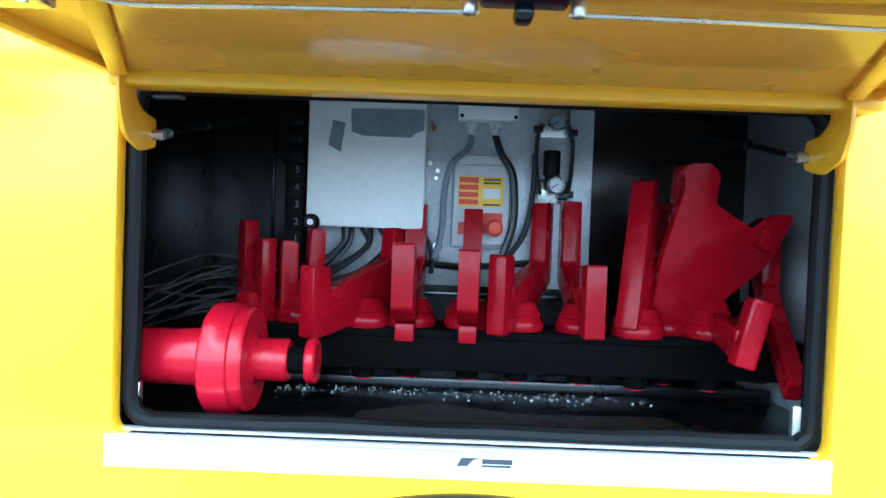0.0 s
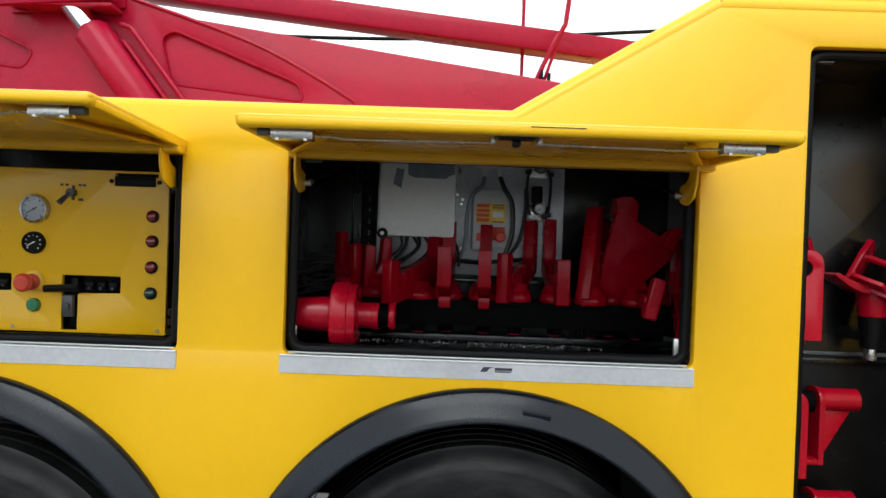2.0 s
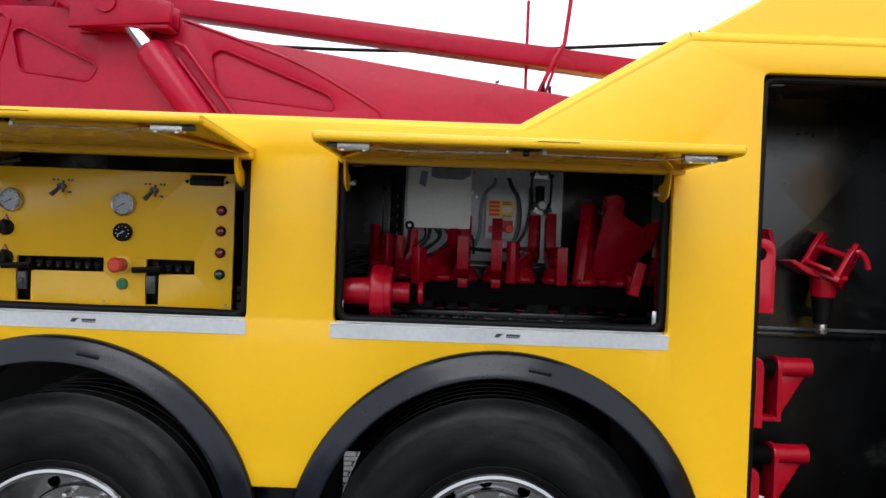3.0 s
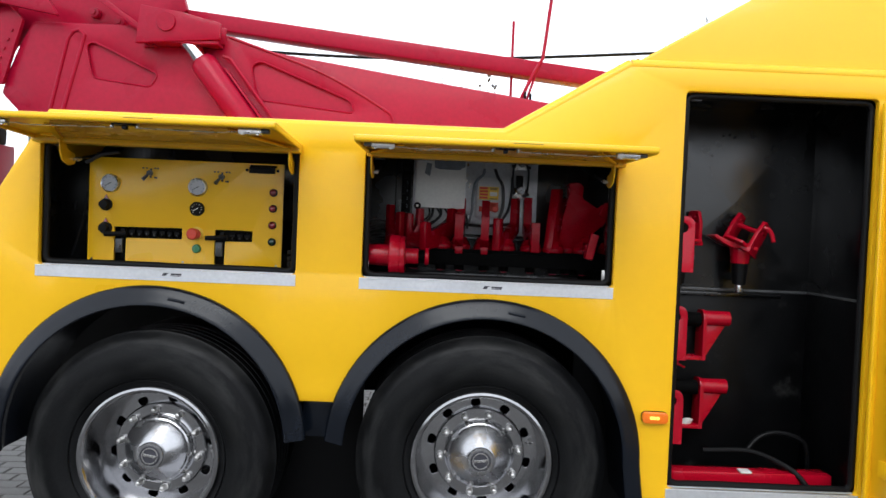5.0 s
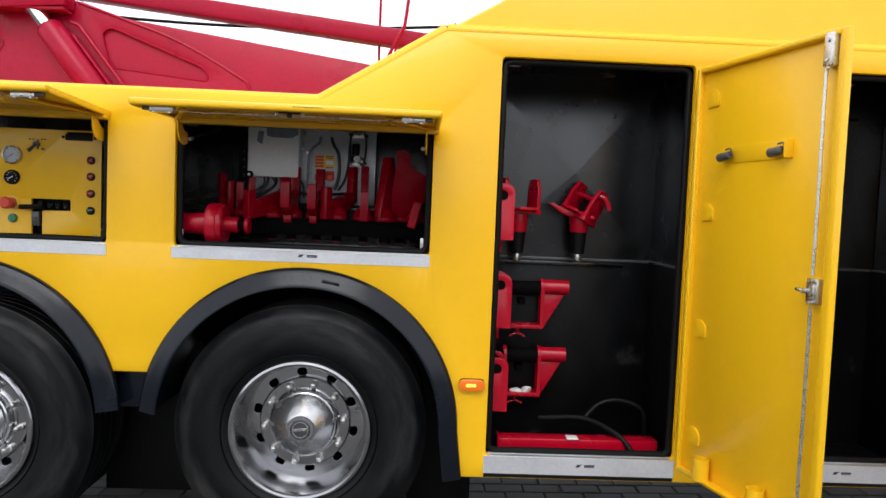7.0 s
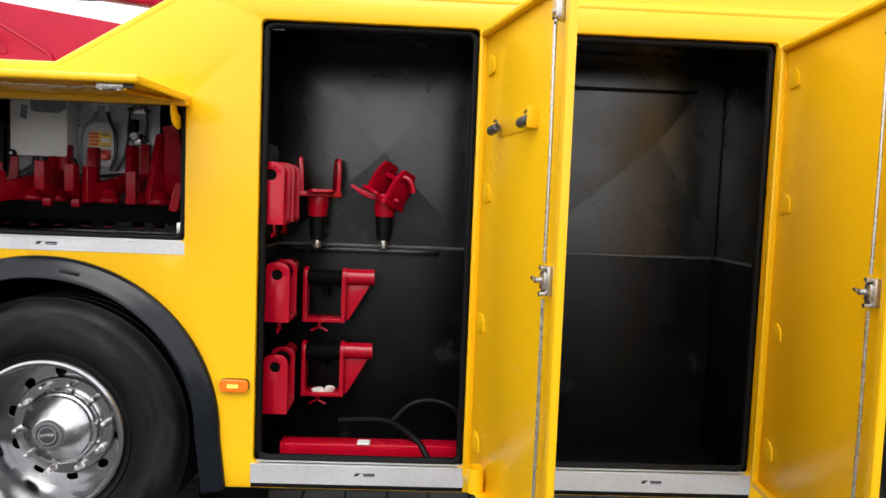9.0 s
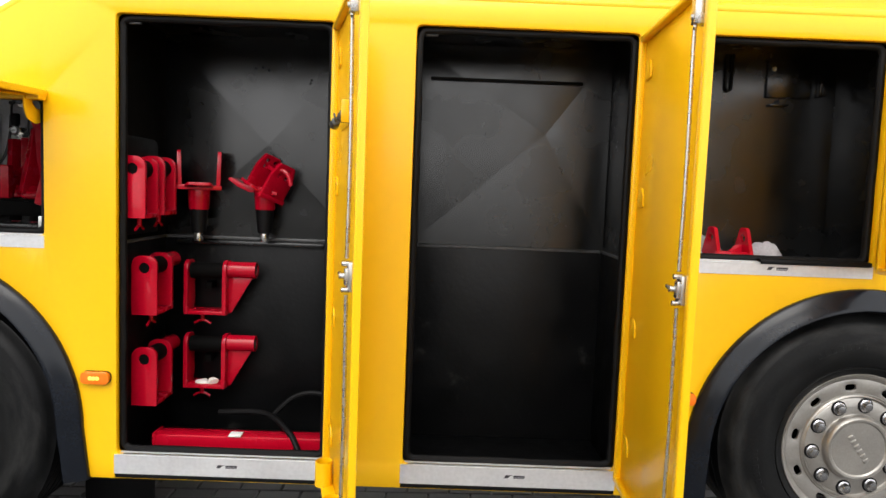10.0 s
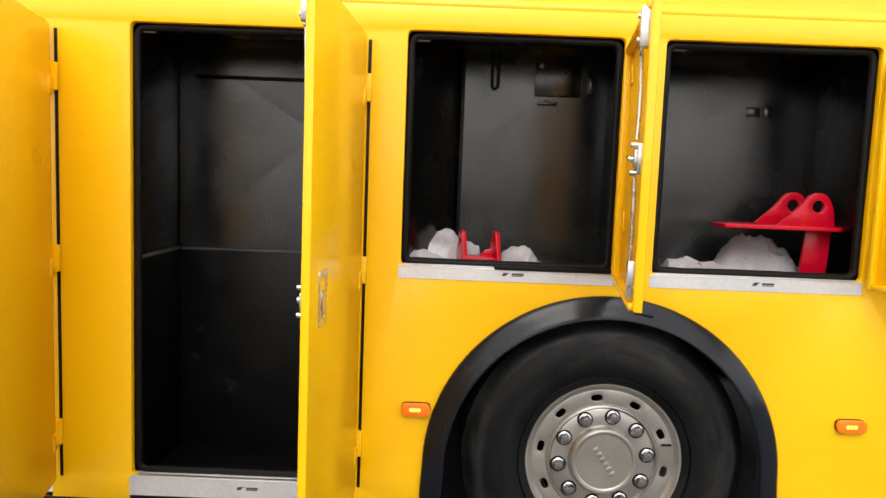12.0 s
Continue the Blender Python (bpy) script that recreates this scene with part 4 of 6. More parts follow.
part("bent_guard_rod", bent, BOOM_RED, truck, "bent thin red rod")
fit_ = B()
for x, z in ((1.60, 2.262), (1.63, 2.252)):
    box(fit_, (x - 0.006, 1.07, z - 0.03), (x + 0.006, 1.10, z + 0.012), 0.003)
part("rod_clamp", fit_, SEAL, truck)
rope = B()
tube(rope, smooth_path([(-0.9, 2.2, 2.76), (-0.1, 2.2, 2.715), (0.68, 2.2, 2.708), (1.54, 2.2, 2.742), (2.53, 2.2, 2.817), (3.1, 2.2, 2.87)], 6), 0.011, 8)
part("winch_rope", rope, SEAL, truck, "black rope strung above the boom")
tail_ob = part("tail_post", box(B(), (-1.62, 1.15, 0.70), (-1.40, 1.35, 1.87), 0.01), BOOM_RED, truck, "red painted post at the rear")
part("post_head", box(B(), (-1.62, 1.20, 1.871), (-1.415, 1.30, 2.04), 0.015), SEAL, tail_ob)
part("head_mark", box(B(), (-1.452, 1.194, 1.93), (-1.436, 1.1995, 1.965), 0.001), WHITE, tail_ob)

# ---- locker a: yellow control board ----
Y = 0.165
bx0, bx1, bz0, bz1 = -0.348, 0.478, 1.282, 1.728
SLOT_L = rounded([(-0.236, bz0 + 0.0), (-0.186, bz0 + 0.0), (-0.186, 1.389), (0.053, 1.391), (0.053, 1.439), (-0.236, 1.435)], 0.006)
SLOT_R = rounded([(0.192, bz0 + 0.0), (0.236, bz0 + 0.0), (0.236, 1.390), (0.353, 1.392), (0.353, 1.439), (0.192, 1.439)], 0.006)


def shifted(loop, dz):
    return [(x, max(z, bz0 + dz)) for x, z in loop]


board = prism(B(), rect(bx0, bx1, bz0, bz1, 0.004), Y, Y + 0.012, [shifted(SLOT_L, 0.006), shifted(SLOT_R, 0.006), rect(0.33, 0.448, 1.712, 1.722)], bev=0.0015)
box(board, (bx0, Y + 0.012, bz0), (bx0 + 0.012, 0.5, bz1), 0.002)
cb = tagged(part("control_board", board, YELLOW), "yellow control board with gauges, levers and push buttons", "control panel")
part("slot_backing", box(B(), (bx0 + 0.02, Y + 0.05, bz0), (bx1 - 0.02, Y + 0.06, bz1 - 0.05), 0.001), SEAL, cb)


def gauge(x, z, r, y, parent, face=None, bezel=None):
    g = part("gauge", rev(B(), [(r * 1.08, y), (r * 1.08, y - 0.010), (r * 1.0, y - 0.016), (r * 0.88, y - 0.014), (r * 0.87, y - 0.008), (0, y - 0.008)], 36, (x, 0, z)), bezel or STEEL, parent, "round steel-rimmed pressure gauge")
    part("dial", rev(B(), [(r * 0.87, y - 0.0085), (r * 0.87, y - 0.0100), (0, y - 0.0100)], 32, (x, 0, z)), face or DIAL, g)
    tick = B()
    for k in range(9):
        a = radians(225 - 33.75 * k)
        bar(tick, (x + r * 0.66 * math.cos(a), y - 0.0106, z + r * 0.66 * math.sin(a)), (x + r * 0.8 * math.cos(a), y - 0.0106, z + r * 0.8 * math.sin(a)), 0.0012, 0.0025, 0)
    bar(tick, (x + 0.2 * r, y - 0.0110, z + 0.12 * r), (x - 0.6 * r, y - 0.0110, z - 0.35 * r), 0.0012, 0.0025, 0)
    rod(tick, (x, y - 0.012, z), (x, y - 0.010, z), r * 0.08, 10)
    part("needle", tick, INK if face is None else WHITE, g)
    return g


gauge(-0.256, 1.618, 0.037, Y, cb)
gauge(0.115, 1.616, 0.037, Y, cb)
gauge(0.115, 1.524, 0.028, Y, cb, face=SEAL, bezel=SEAL)
# toggle levers with printed marks
for x, z in ((-0.088, 1.668), (0.216, 1.664)):
    lev = part("toggle_lever", rod(rod(B(), (x, Y, z), (x, Y - 0.02, z), 0.011, 14), (x, Y - 0.015, z), (x - 0.016, Y - 0.040, z - 0.030), 0.005, 10, 0.008), DARK_GREY, cb)
    marks = B()
    box(marks, (x - 0.004, Y - 0.0012, z - 0.020), (x + 0.004, Y - 0.0001, z + 0.02), 0)
    for dx in (-0.032, -0.018, 0.018, 0.030):
        box(marks, (x + dx - 0.004, Y - 0.0012, z + 0.018), (x + dx + 0.004, Y - 0.0001, z + 0.024), 0)
    box(marks, (x + 0.014, Y - 0.0012, z - 0.022), (x + 0.028, Y - 0.0001, z - 0.015), 0)
    part("printed_mark", marks, INK, lev)
# long plate, signal lamps, stop button
gp = B()
box(gp, (0.330, Y - 0.006, 1.686), (0.442, Y + 0.001, 1.712), 0.003)
for x in (0.321, 0.452):
    rod(gp, (x, Y, 1.699), (x, Y - 0.004, 1.699), 0.006, 10)
part("black_plate", gp, SEAL, cb)
for z, mat in ((1.606, DARKRED), (1.538, DARKRED), (1.467, DARKRED), (1.396, DARKGREEN)):
    lamp = part("signal_lamp", rev(B(), [(0.017, Y), (0.017, Y - 0.006), (0.013, Y - 0.008)], 20, (0.437, 0, z)), SEAL, cb)
    part("lens", rev(B(), [(0.0135, Y - 0.004), (0.013, Y - 0.012), (0.008, Y - 0.016), (0, Y - 0.017)], 20, (0.437, 0, z)), mat, lamp)
stop = part("stop_button", rev(B(), [(0.022, Y), (0.022, Y - 0.012), (0.016, Y - 0.016), (0.016, Y - 0.030), (0.023, Y - 0.034), (0.025, Y - 0.046), (0.019, Y - 0.054), (0, Y - 0.056)], 28, (0.112, 0, 1.417)), LABEL_RED, cb, "red mushroom stop button")
part("collar", rev(B(), [(0.030, Y), (0.030, Y - 0.003), (0.02, Y - 0.004)], 28, (0.114, 0, 1.418)), LABEL_YELLOW, stop)
part("push_button", rev(B(), [(0.019, Y), (0.019, Y - 0.006), (0.015, Y - 0.012), (0, Y - 0.013)], 24, (0.117, 0, 1.354)), GREEN, cb, "green push button")
for z in (1.527, 1.427):
    kn = part("rotary_switch", rev(B(), [(0.026, Y), (0.026, Y - 0.010), (0.020, Y - 0.013), (0.018, Y - 0.034), (0, Y - 0.036)], 24, (-0.272, 0, z)), SEAL, cb, "black rotary switch")
    part("pointer", prism(B(), [(-0.288, z + 0.012), (-0.256, z + 0.012), (-0.272, z + 0.044)], Y - 0.008, Y, bev=0.001), DARKRED, kn)
# levers in the slots
for x, z0 in ((-0.211, 1.36), (0.214, 1.36)):
    lv = B()
    box(lv, (x - 0.016, Y - 0.012, 1.325), (x + 0.014, Y + 0.006, 1.385), 0.004)
    rod(lv, (x, Y - 0.012, 1.355), (x, Y - 0.02, 1.355), 0.009, 14)
    lever = part("slide_lever", lv, DARK_GREY, cb, "steel slide lever with a black grip")
    gr = B()
    bar(gr, (x, Y + 0.03, 1.30), (x, Y + 0.03, 1.43), 0.022, 0.018)
    tube(gr, smooth_path([(x + 0.045, Y - 0.035, 1.408), (x, Y - 0.03, 1.405), (x - 0.05, Y - 0.036, 1.402)]), 0.010, 8)
    part("grip", gr, SEAL, lever)
for x0, n in ((-0.176, 7), (0.252, 3)):
    for k in range(n):
        x = x0 + 0.032 * k
        spool = part("valve_spool", rod(B(), (x + 0.004, Y + 0.012, 1.414), (x + 0.027, Y + 0.012, 1.412), 0.015, 14, bev=0.004), SEAL, cb)
        part("spool_nut", rod(B(), (x + 0.016, Y - 0.001, 1.406), (x + 0.016, Y - 0.006, 1.404), 0.004, 8), DARK_GREY, spool)
for x in (bx0 + 0.02, 0.06, bx1 - 0.02):
    part("board_screw", rod(B(), (x, Y, bz0 + 0.012), (x, Y - 0.004, bz0 + 0.012), 0.005, 10), STEEL, cb)
wires = B()
tube(wires, smooth_path([(-0.37, 0.2, 1.58), (-0.40, 0.22, 1.45), (-0.46, 0.25, 1.30)]), 0.004, 6)
tube(wires, smooth_path([(-0.35, 0.14, 1.70), (-0.28, 0.13, 1.735), (-0.2, 0.12, 1.75)]), 0.009, 8)
part("loose_cable", wires, CABLE, truck)
rv = B()
for z in (1.31, 1.335, 1.36):
    rod(rv, (0.54, 0.06, z - 0.008), (0.54, 0.06, z + 0.008), 0.012, 10)
part("seal_plug", rv, SEAL, truck)

# ---- locker b: back plate with electrics, rack of tow forks ----
LB = LINERS["b"]
bp = part("back_plate", prism(B(), rect(1.02, 1.602, 1.465, 1.855, 0.004), 0.448, 0.454, bev=0.001), BACKPLATE, truck, "dull galvanised mounting plate")
eb = tagged(part("switch_box", box(B(), (1.034, 0.36, 1.578), (1.262, 0.447, 1.842), 0.004), LIGHTBOX), "light grey sheet metal switch box with tape on it", "switch box")
tp = B()
prism(tp, rounded([(1.118, 1.762), (1.140, 1.755), (1.232, 1.754), (1.244, 1.764), (1.258, 1.768), (1.258, 1.808), (1.116, 1.806)], 0.003), 0.3575, 0.3595)
part("tape", tp, TAPE, eb, "grey cloth tape")
tp = B()
prism(tp, [(1.074, 1.735), (1.098, 1.722), (1.106, 1.778), (1.082, 1.783)], 0.3575, 0.3595)
part("tape", tp, TAPE, eb, "grey cloth tape")
kb = part("lock_knob", rev(B(), [(0.016, 0.362), (0.016, 0.350), (0.012, 0.346), (0, 0.346)], 24, (1.046, 0, 1.585)), SEAL, eb, "black round lock")
part("lock_core", rev(B(), [(0.006, 0.347), (0.006, 0.344), (0, 0.344)], 14, (1.046, 0, 1.585)), WHITE, kb)
ctl = tagged(part("stop_box", box(B(), (1.316, 0.415, 1.545), (1.434, 0.447, 1.732), 0.006), GREY), "grey remote control box with warning labels and stop button", "control box")
part("lid", box(B(), (1.319, 0.408, 1.552), (1.431, 0.4145, 1.712), 0.003), GREY, ctl)
part("label_plate", box(B(), (1.328, 0.4055, 1.628), (1.418, 0.4075, 1.688), 0.0005), LABEL_YELLOW, ctl, "yellow printed label")
for k in range(4):
    part("red_line", box(B(), (1.330, 0.4035, 1.632 + k * 0.0145), (1.368, 0.4050, 1.642 + k * 0.0145), 0.0005), LABEL_RED, ctl)
for z in (1.676, 1.683, 1.633):
    part("printed_bar", box(B(), (1.378, 0.4040, z - 0.0025), (1.412, 0.4050, z + 0.001), 0.0002), INK, ctl)
part("window", box(B(), (1.378, 0.4040, 1.645), (1.412, 0.4052, 1.664), 0.0005), WHITE, ctl)
part("warning_label", box(B(), (1.330, 0.4055, 1.572), (1.350, 0.4075, 1.596), 0.0005), LABEL_RED, ctl)
part("stop_label", box(B(), (1.378, 0.4055, 1.575), (1.418, 0.4075, 1.616), 0.0005), LABEL_RED, ctl)
part("stop_knob", rev(B(), [(0.010, 0.408), (0.010, 0.392), (0.016, 0.390), (0.017, 0.382), (0.012, 0.377), (0, 0.376)], 24, (1.402, 0, 1.586)), LABEL_RED, ctl, "red mushroom stop knob")
jb = part("junction_box", box(B(), (1.322, 0.40, 1.800), (1.444, 0.447, 1.855), 0.006), LIGHTBOX, truck, "light grey junction box with two cable glands")
for x in (1.330, 1.437):
    part("cover_screw", rod(B(), (x, 0.40, 1.807), (x, 0.396, 1.807), 0.004, 10), SEAL, jb)
for x in (1.350, 1.398):
    part("cable_gland", rod(rod(B(), (x, 0.42, 1.801), (x, 0.42, 1.786), 0.013, 6), (x, 0.42, 1.787), (x, 0.42, 1.772), 0.009, 14), GREY, jb)
ln = B()
tube(ln, smooth_path([(1.350, 0.42, 1.775), (1.345, 0.415, 1.745), (1.312, 0.405, 1.71), (1.30, 0.40, 1.65), (1.298, 0.40, 1.58), (1.285, 0.41, 1.52)]), 0.0065, 8)
part("supply_cable", ln, TAPE, truck, "grey supply cable")
ln = B()
tube(ln, smooth_path([(1.398, 0.42, 1.775), (1.412, 0.41, 1.735), (1.436, 0.40, 1.69), (1.440, 0.40, 1.60), (1.420, 0.40, 1.53)]), 0.0075, 8)
tube(ln, smooth_path([(1.482, 0.43, 1.74), (1.480, 0.425, 1.66), (1.465, 0.42, 1.58), (1.435, 0.42, 1.53)]), 0.006, 8)
tube(ln, smooth_path([(1.24, 0.43, 1.60), (1.275, 0.42, 1.545), (1.28, 0.42, 1.49)]), 0.005, 8)
tube(ln, smooth_path([(1.24, 0.43, 1.512), (1.34, 0.425, 1.505), (1.42, 0.43, 1.512), (1.5, 0.43, 1.52)]), 0.007, 8)
part("supply_cable", ln, CABLE, truck, "black supply cable")
rg = tagged(part("air_regulator", rod(rod(B(), (1.513, 0.41, 1.745), (1.513, 0.41, 1.695), 0.017, 18, bev=0.003), (1.513, 0.41, 1.695), (1.513, 0.41, 1.67), 0.013, 18), SEAL), "black air regulator with gauge and air lines", "air regulator")
gauge(1.520, 1.675, 0.017, 0.395, rg)
gauge(1.522, 1.803, 0.017, 0.425, rg, bezel=STEEL)
part("mount", box(B(), (1.49, 0.44, 1.775), (1.552, 0.4475, 1.832), 0.003), STEEL, rg)
part("mount", box(B(), (1.49, 0.44, 1.64), (1.552, 0.4475, 1.69), 0.003), STEEL, rg)
al = B()
tube(al, smooth_path([(1.545, 0.43, 1.80), (1.556, 0.43, 1.77), (1.556, 0.43, 1.71), (1.55, 0.425, 1.66)]), 0.0045, 8)
tube(al, smooth_path([(1.495, 0.43, 1.80), (1.486, 0.43, 1.78), (1.484, 0.43, 1.73), (1.490, 0.425, 1.66)]), 0.0045, 8)
for x, z in ((1.486, 1.79), (1.556, 1.785), (1.552, 1.66), (1.488, 1.665), (1.54, 1.655)):
    rod(al, (x - 0.009, 0.43, z), (x + 0.009, 0.43, z), 0.007, 10)
part("air_line", al, CABLE, rg)
for x, z, s in ((1.267, 1.79, 0.012), (1.268, 1.74, 0.010), (1.268, 1.715, 0.006), (1.285, 1.70, 0.005), (1.282, 1.685, 0.004), (1.29, 1.545, 0.010)):
    part("bolt_head", rod(B(), (x, 0.447, z), (x, 0.442, z), s, 10), STEEL, bp)
# numbered fuse strip on the left
fs = part("fuse_strip", box(B(), (0.965, 0.47, 1.50), (1.006, 0.50, 1.85), 0.003), SEAL, truck, "black numbered fuse strip")
part("mount_rail", box(B(), (0.935, 0.48, 1.52), (0.940, 0.50, 1.85), 0.001), PLASTIC, fs)
for k in range(8):
    z = 1.535 + k * 0.036
    part("fuse_cover", box(B(), (0.968, 0.462, z), (1.003, 0.4695, z + 0.030), 0.002), SEAL, fs)
    if k < 5:
        cu = bpy.data.curves.new("number", "FONT")
        cu.body, cu.size, cu.extrude = str(k + 1), 0.020, 0.0004
        cu.materials.append(TAPE)
        num = new("number", cu)
        num.parent, num.matrix_basis = fs, pose(0.988, 0.4612, z + 0.008, 90, 0, 0)
# cables under the switch box and along the back
rng = random.Random(4)
for k in range(9):
    x = 1.10 + 0.018 * k
    bundle = tube(B(), smooth_path([(x, 0.41, 1.58), (x + rng.uniform(-0.01, 0.02), 0.40, 1.54), (x - 0.05 + rng.uniform(-0.02, 0.02), 0.37, 1.49), (x - 0.12, 0.38, 1.465 + rng.uniform(-0.01, 0.01)), (x - 0.22, 0.40, 1.47)], 6), rng.uniform(0.004, 0.007), 7)
    part("cable", bundle, CABLE, truck)
for k in range(14):
    z = 1.40 + 0.008 * k
    bundle = tube(B(), smooth_path([(0.785, 0.22 + rng.uniform(-0.05, 0.05), z - 0.03 + rng.uniform(-0.03, 0.03)), (0.85, 0.33, z + rng.uniform(-0.02, 0.02)), (0.93, 0.40, z + rng.uniform(-0.015, 0.02)), (1.02, 0.43, 1.47 + rng.uniform(-0.02, 0.03))], 5), rng.uniform(0.0016, 0.0034), 6)
    part("cable", bundle, WIRE, truck)
# rack in near-black: the locker's shade is put into its colour
rk = part("fork_rack", box(B(), (0.79, 0.272, 1.390), (1.96, 0.40, 1.398), 0.001), SHADE_BLACK, truck, "black rack with sockets")
part("front_rail", box(B(), (0.79, 0.26, 1.384), (1.96, 0.271, 1.398), 0.002), SHADE_BLACK, rk)
# panel added in front to keep the stems below the rack dark
part("shade_apron", box(B(), (0.79, 0.262, 1.326), (1.96, 0.268, 1.383), 0.001), SHADE_BLACK, rk)
part("back_rail", box(B(), (0.79, 0.45, 1.44), (1.96, 0.47, 1.452), 0.002), BLACK, rk)
part("foot_rail", box(B(), (0.79, 0.385, 1.263), (1.96, 0.40, 1.285), 0.003), BLACK, rk)


FZ = 1.412


def tow_fork(front, back, foot, prong=0.040, thick=0.034, low=None, web=0.074, lean=0.0, key=False, outline=None, label="red painted steel tow fork standing in a rack"):
    """A U-shaped plate through its two prong tips, welded on a round flange whose stem goes down through the rack."""
    a, c, b = Vector(front), Vector(back), Vector((foot[0], foot[1], FZ))
    d = Vector((c.x - a.x, c.y - a.y, 0)).normalized()
    n = Vector((-d.y, d.x, 0))
    o = b + n * (a - b).dot(n)
    f = tagged(part("tow_fork", rev(B(), [(0, 0.040), (0.030, 0.038), (0.036, 0.030), (0.040, 0.014), (0.047, 0.006), (0.050, -0.004), (0.047, -0.014), (0.038, -0.018), (0.0, -0.018)], 32,
                                    m=Matrix.Translation(o) @ Matrix.Rotation(radians(90), 4, "X")), FORK_RED), label, "tow fork", "tow forks in the rack")
    h = prong / 2
    uf, ub = (a - b).dot(d) - lean * (a.z - FZ), (c - b).dot(d) - lean * (c.z - FZ)
    z0 = FZ - 0.022 if low is None else low
    if outline is None:
        start = [(uf - h, z0 + 0.050), (uf + 0.040, z0 + 0.020)] if key else [(uf - h, z0), (uf + h * 0.6, z0 + 0.004)]
        outline = start + [(0.02, FZ + 0.004), (0.05, FZ + 0.022), (ub + h, FZ + 0.070), (ub + h, c.z), (ub - h * 0.8, c.z), (ub - h * 1.1, FZ + web + 0.034), (uf + h * 1.1, z0 + web + 0.006), (uf + h, a.z - 0.004), (uf - h, a.z)]
    r = 0.007
    m = Matrix(((d.x, n.x, d.x * lean, o.x - d.x * lean * FZ), (d.y, n.y, d.y * lean, o.y - d.y * lean * FZ), (0, 0, 1, 0), (0, 0, 0, 1)))
    part("fork_plate", prism(B(), rounded(outline, r, 3), -thick / 2, thick / 2, bev=0.004, m=m), FORK_RED, f, sharp=28)
    if key:
        part("key_block", box(B(), (-0.078, -thick * 0.45, FZ - 0.034), (-0.030, thick * 0.45, FZ - 0.002), 0.003, m), FORK_RED, f)
    weld = [o + Vector((0.039 * math.cos(t), 0.039 * math.sin(t), 0.015)) for t in (2 * math.pi * k / 24 for k in range(24))]
    part("weld_bead", tube(B(), weld, 0.006, 6, closed=True), FORK_RED, f)
    part("stem", rod(B(), o, (o.x, o.y, 1.303), 0.022, 20, bev=0.003), SHADE_BLACK, f, "near-black stem")
    part("stem_end", rod(B(), (o.x, o.y, 1.3025), (o.x, o.y, 1.300), 0.016, 20), BOOM_RED, f)
    return f


tow_fork((0.972, 0.31, 1.553), (0.925, 0.36, 1.585), (0.958, 0.34), prong=0.030, thick=0.028, web=0.050, low=FZ - 0.004)
tow_fork((1.012, 0.32, 1.550), (1.058, 0.345, 1.572), (1.030, 0.345), prong=0.030, thick=0.032, web=0.050, low=FZ - 0.004)
tow_fork((1.090, 0.19, 1.512), (1.206, 0.37, 1.580), (1.165, 0.30), prong=0.040, thick=0.032, low=1.388)
tow_fork((1.237, 0.225, 1.555), (1.249, 0.38, 1.628), (1.246, 0.325), key=True, thick=0.038)
tow_fork((1.350, 0.225, 1.548), (1.360, 0.38, 1.622), (1.345, 0.325), key=True, thick=0.036)
tow_fork((1.408, 0.245, 1.540), (1.500, 0.42, 1.640), (1.456, 0.315), prong=0.040, thick=0.032, low=1.396)
tow_fork((1.572, 0.25, 1.528), (1.557, 0.42, 1.646), (1.544, 0.315), prong=0.040, thick=0.036, low=1.394)
tow_fork((1.646, 0.265, 1.672), (1.722, 0.365, 1.664), (1.640, 0.305), thick=0.040, lean=0.15, label="tall red painted steel tow fork standing in a rack",
         outline=[(-0.056, FZ + 0.002), (0.0, FZ), (0.078, FZ + 0.03), (0.098, 1.640), (0.060, 1.648), (0.020, 1.618), (-0.004, 1.624), (-0.010, 1.682), (-0.044, 1.682)])
broad = tow_fork((1.70, 0.345, 1.70), (1.90, 0.345, 1.62), (1.730, 0.345), label="broad red steel tow fork with a welded web plate", outline=[(-0.03, FZ), (0.03, FZ), (0.03, FZ + 0.02), (-0.03, FZ + 0.02)])
LEAN = Matrix(((1, 0, 0, 0), (0, 1, -0.39, 0.325 + 0.39 * 1.41), (0, 0, 1, 0), (0, 0, 0, 1)))
part("web_plate", prism(B(), rounded([(1.686, 1.415), (1.760, 1.412), (1.800, 1.452), (1.880, 1.536), (1.896, 1.622), (1.862, 1.622), (1.840, 1.600), (1.769, 1.640), (1.768, 1.690), (1.746, 1.708), (1.704, 1.700), (1.712, 1.665), (1.694, 1.55)], 0.008, 3), -0.02, 0.02, bev=0.006, m=LEAN), FORK_RED, broad, sharp=25)
part("prong_pad", prism(B(), rounded([(1.712, 1.640), (1.766, 1.650), (1.764, 1.694), (1.742, 1.712), (1.706, 1.704)], 0.008, 3), 0.02, 0.05, bev=0.006, m=LEAN), FORK_RED, broad)
part("prong_pad", prism(B(), rounded([(1.846, 1.570), (1.880, 1.556), (1.898, 1.624), (1.862, 1.626)], 0.008, 3), -0.040, -0.02, bev=0.006, m=LEAN), FORK_RED, broad)
small = tow_fork((1.806, 0.13, 1.486), (1.800, 0.30, 1.470), (1.806, 0.30), prong=0.040, thick=0.036, low=1.384, lean=0.0, label="small red steel tow fork hanging low in the rack",
                 outline=[(-0.06, FZ), (0.03, FZ), (0.03, 1.47), (-0.02, 1.47), (-0.06, 1.43)])
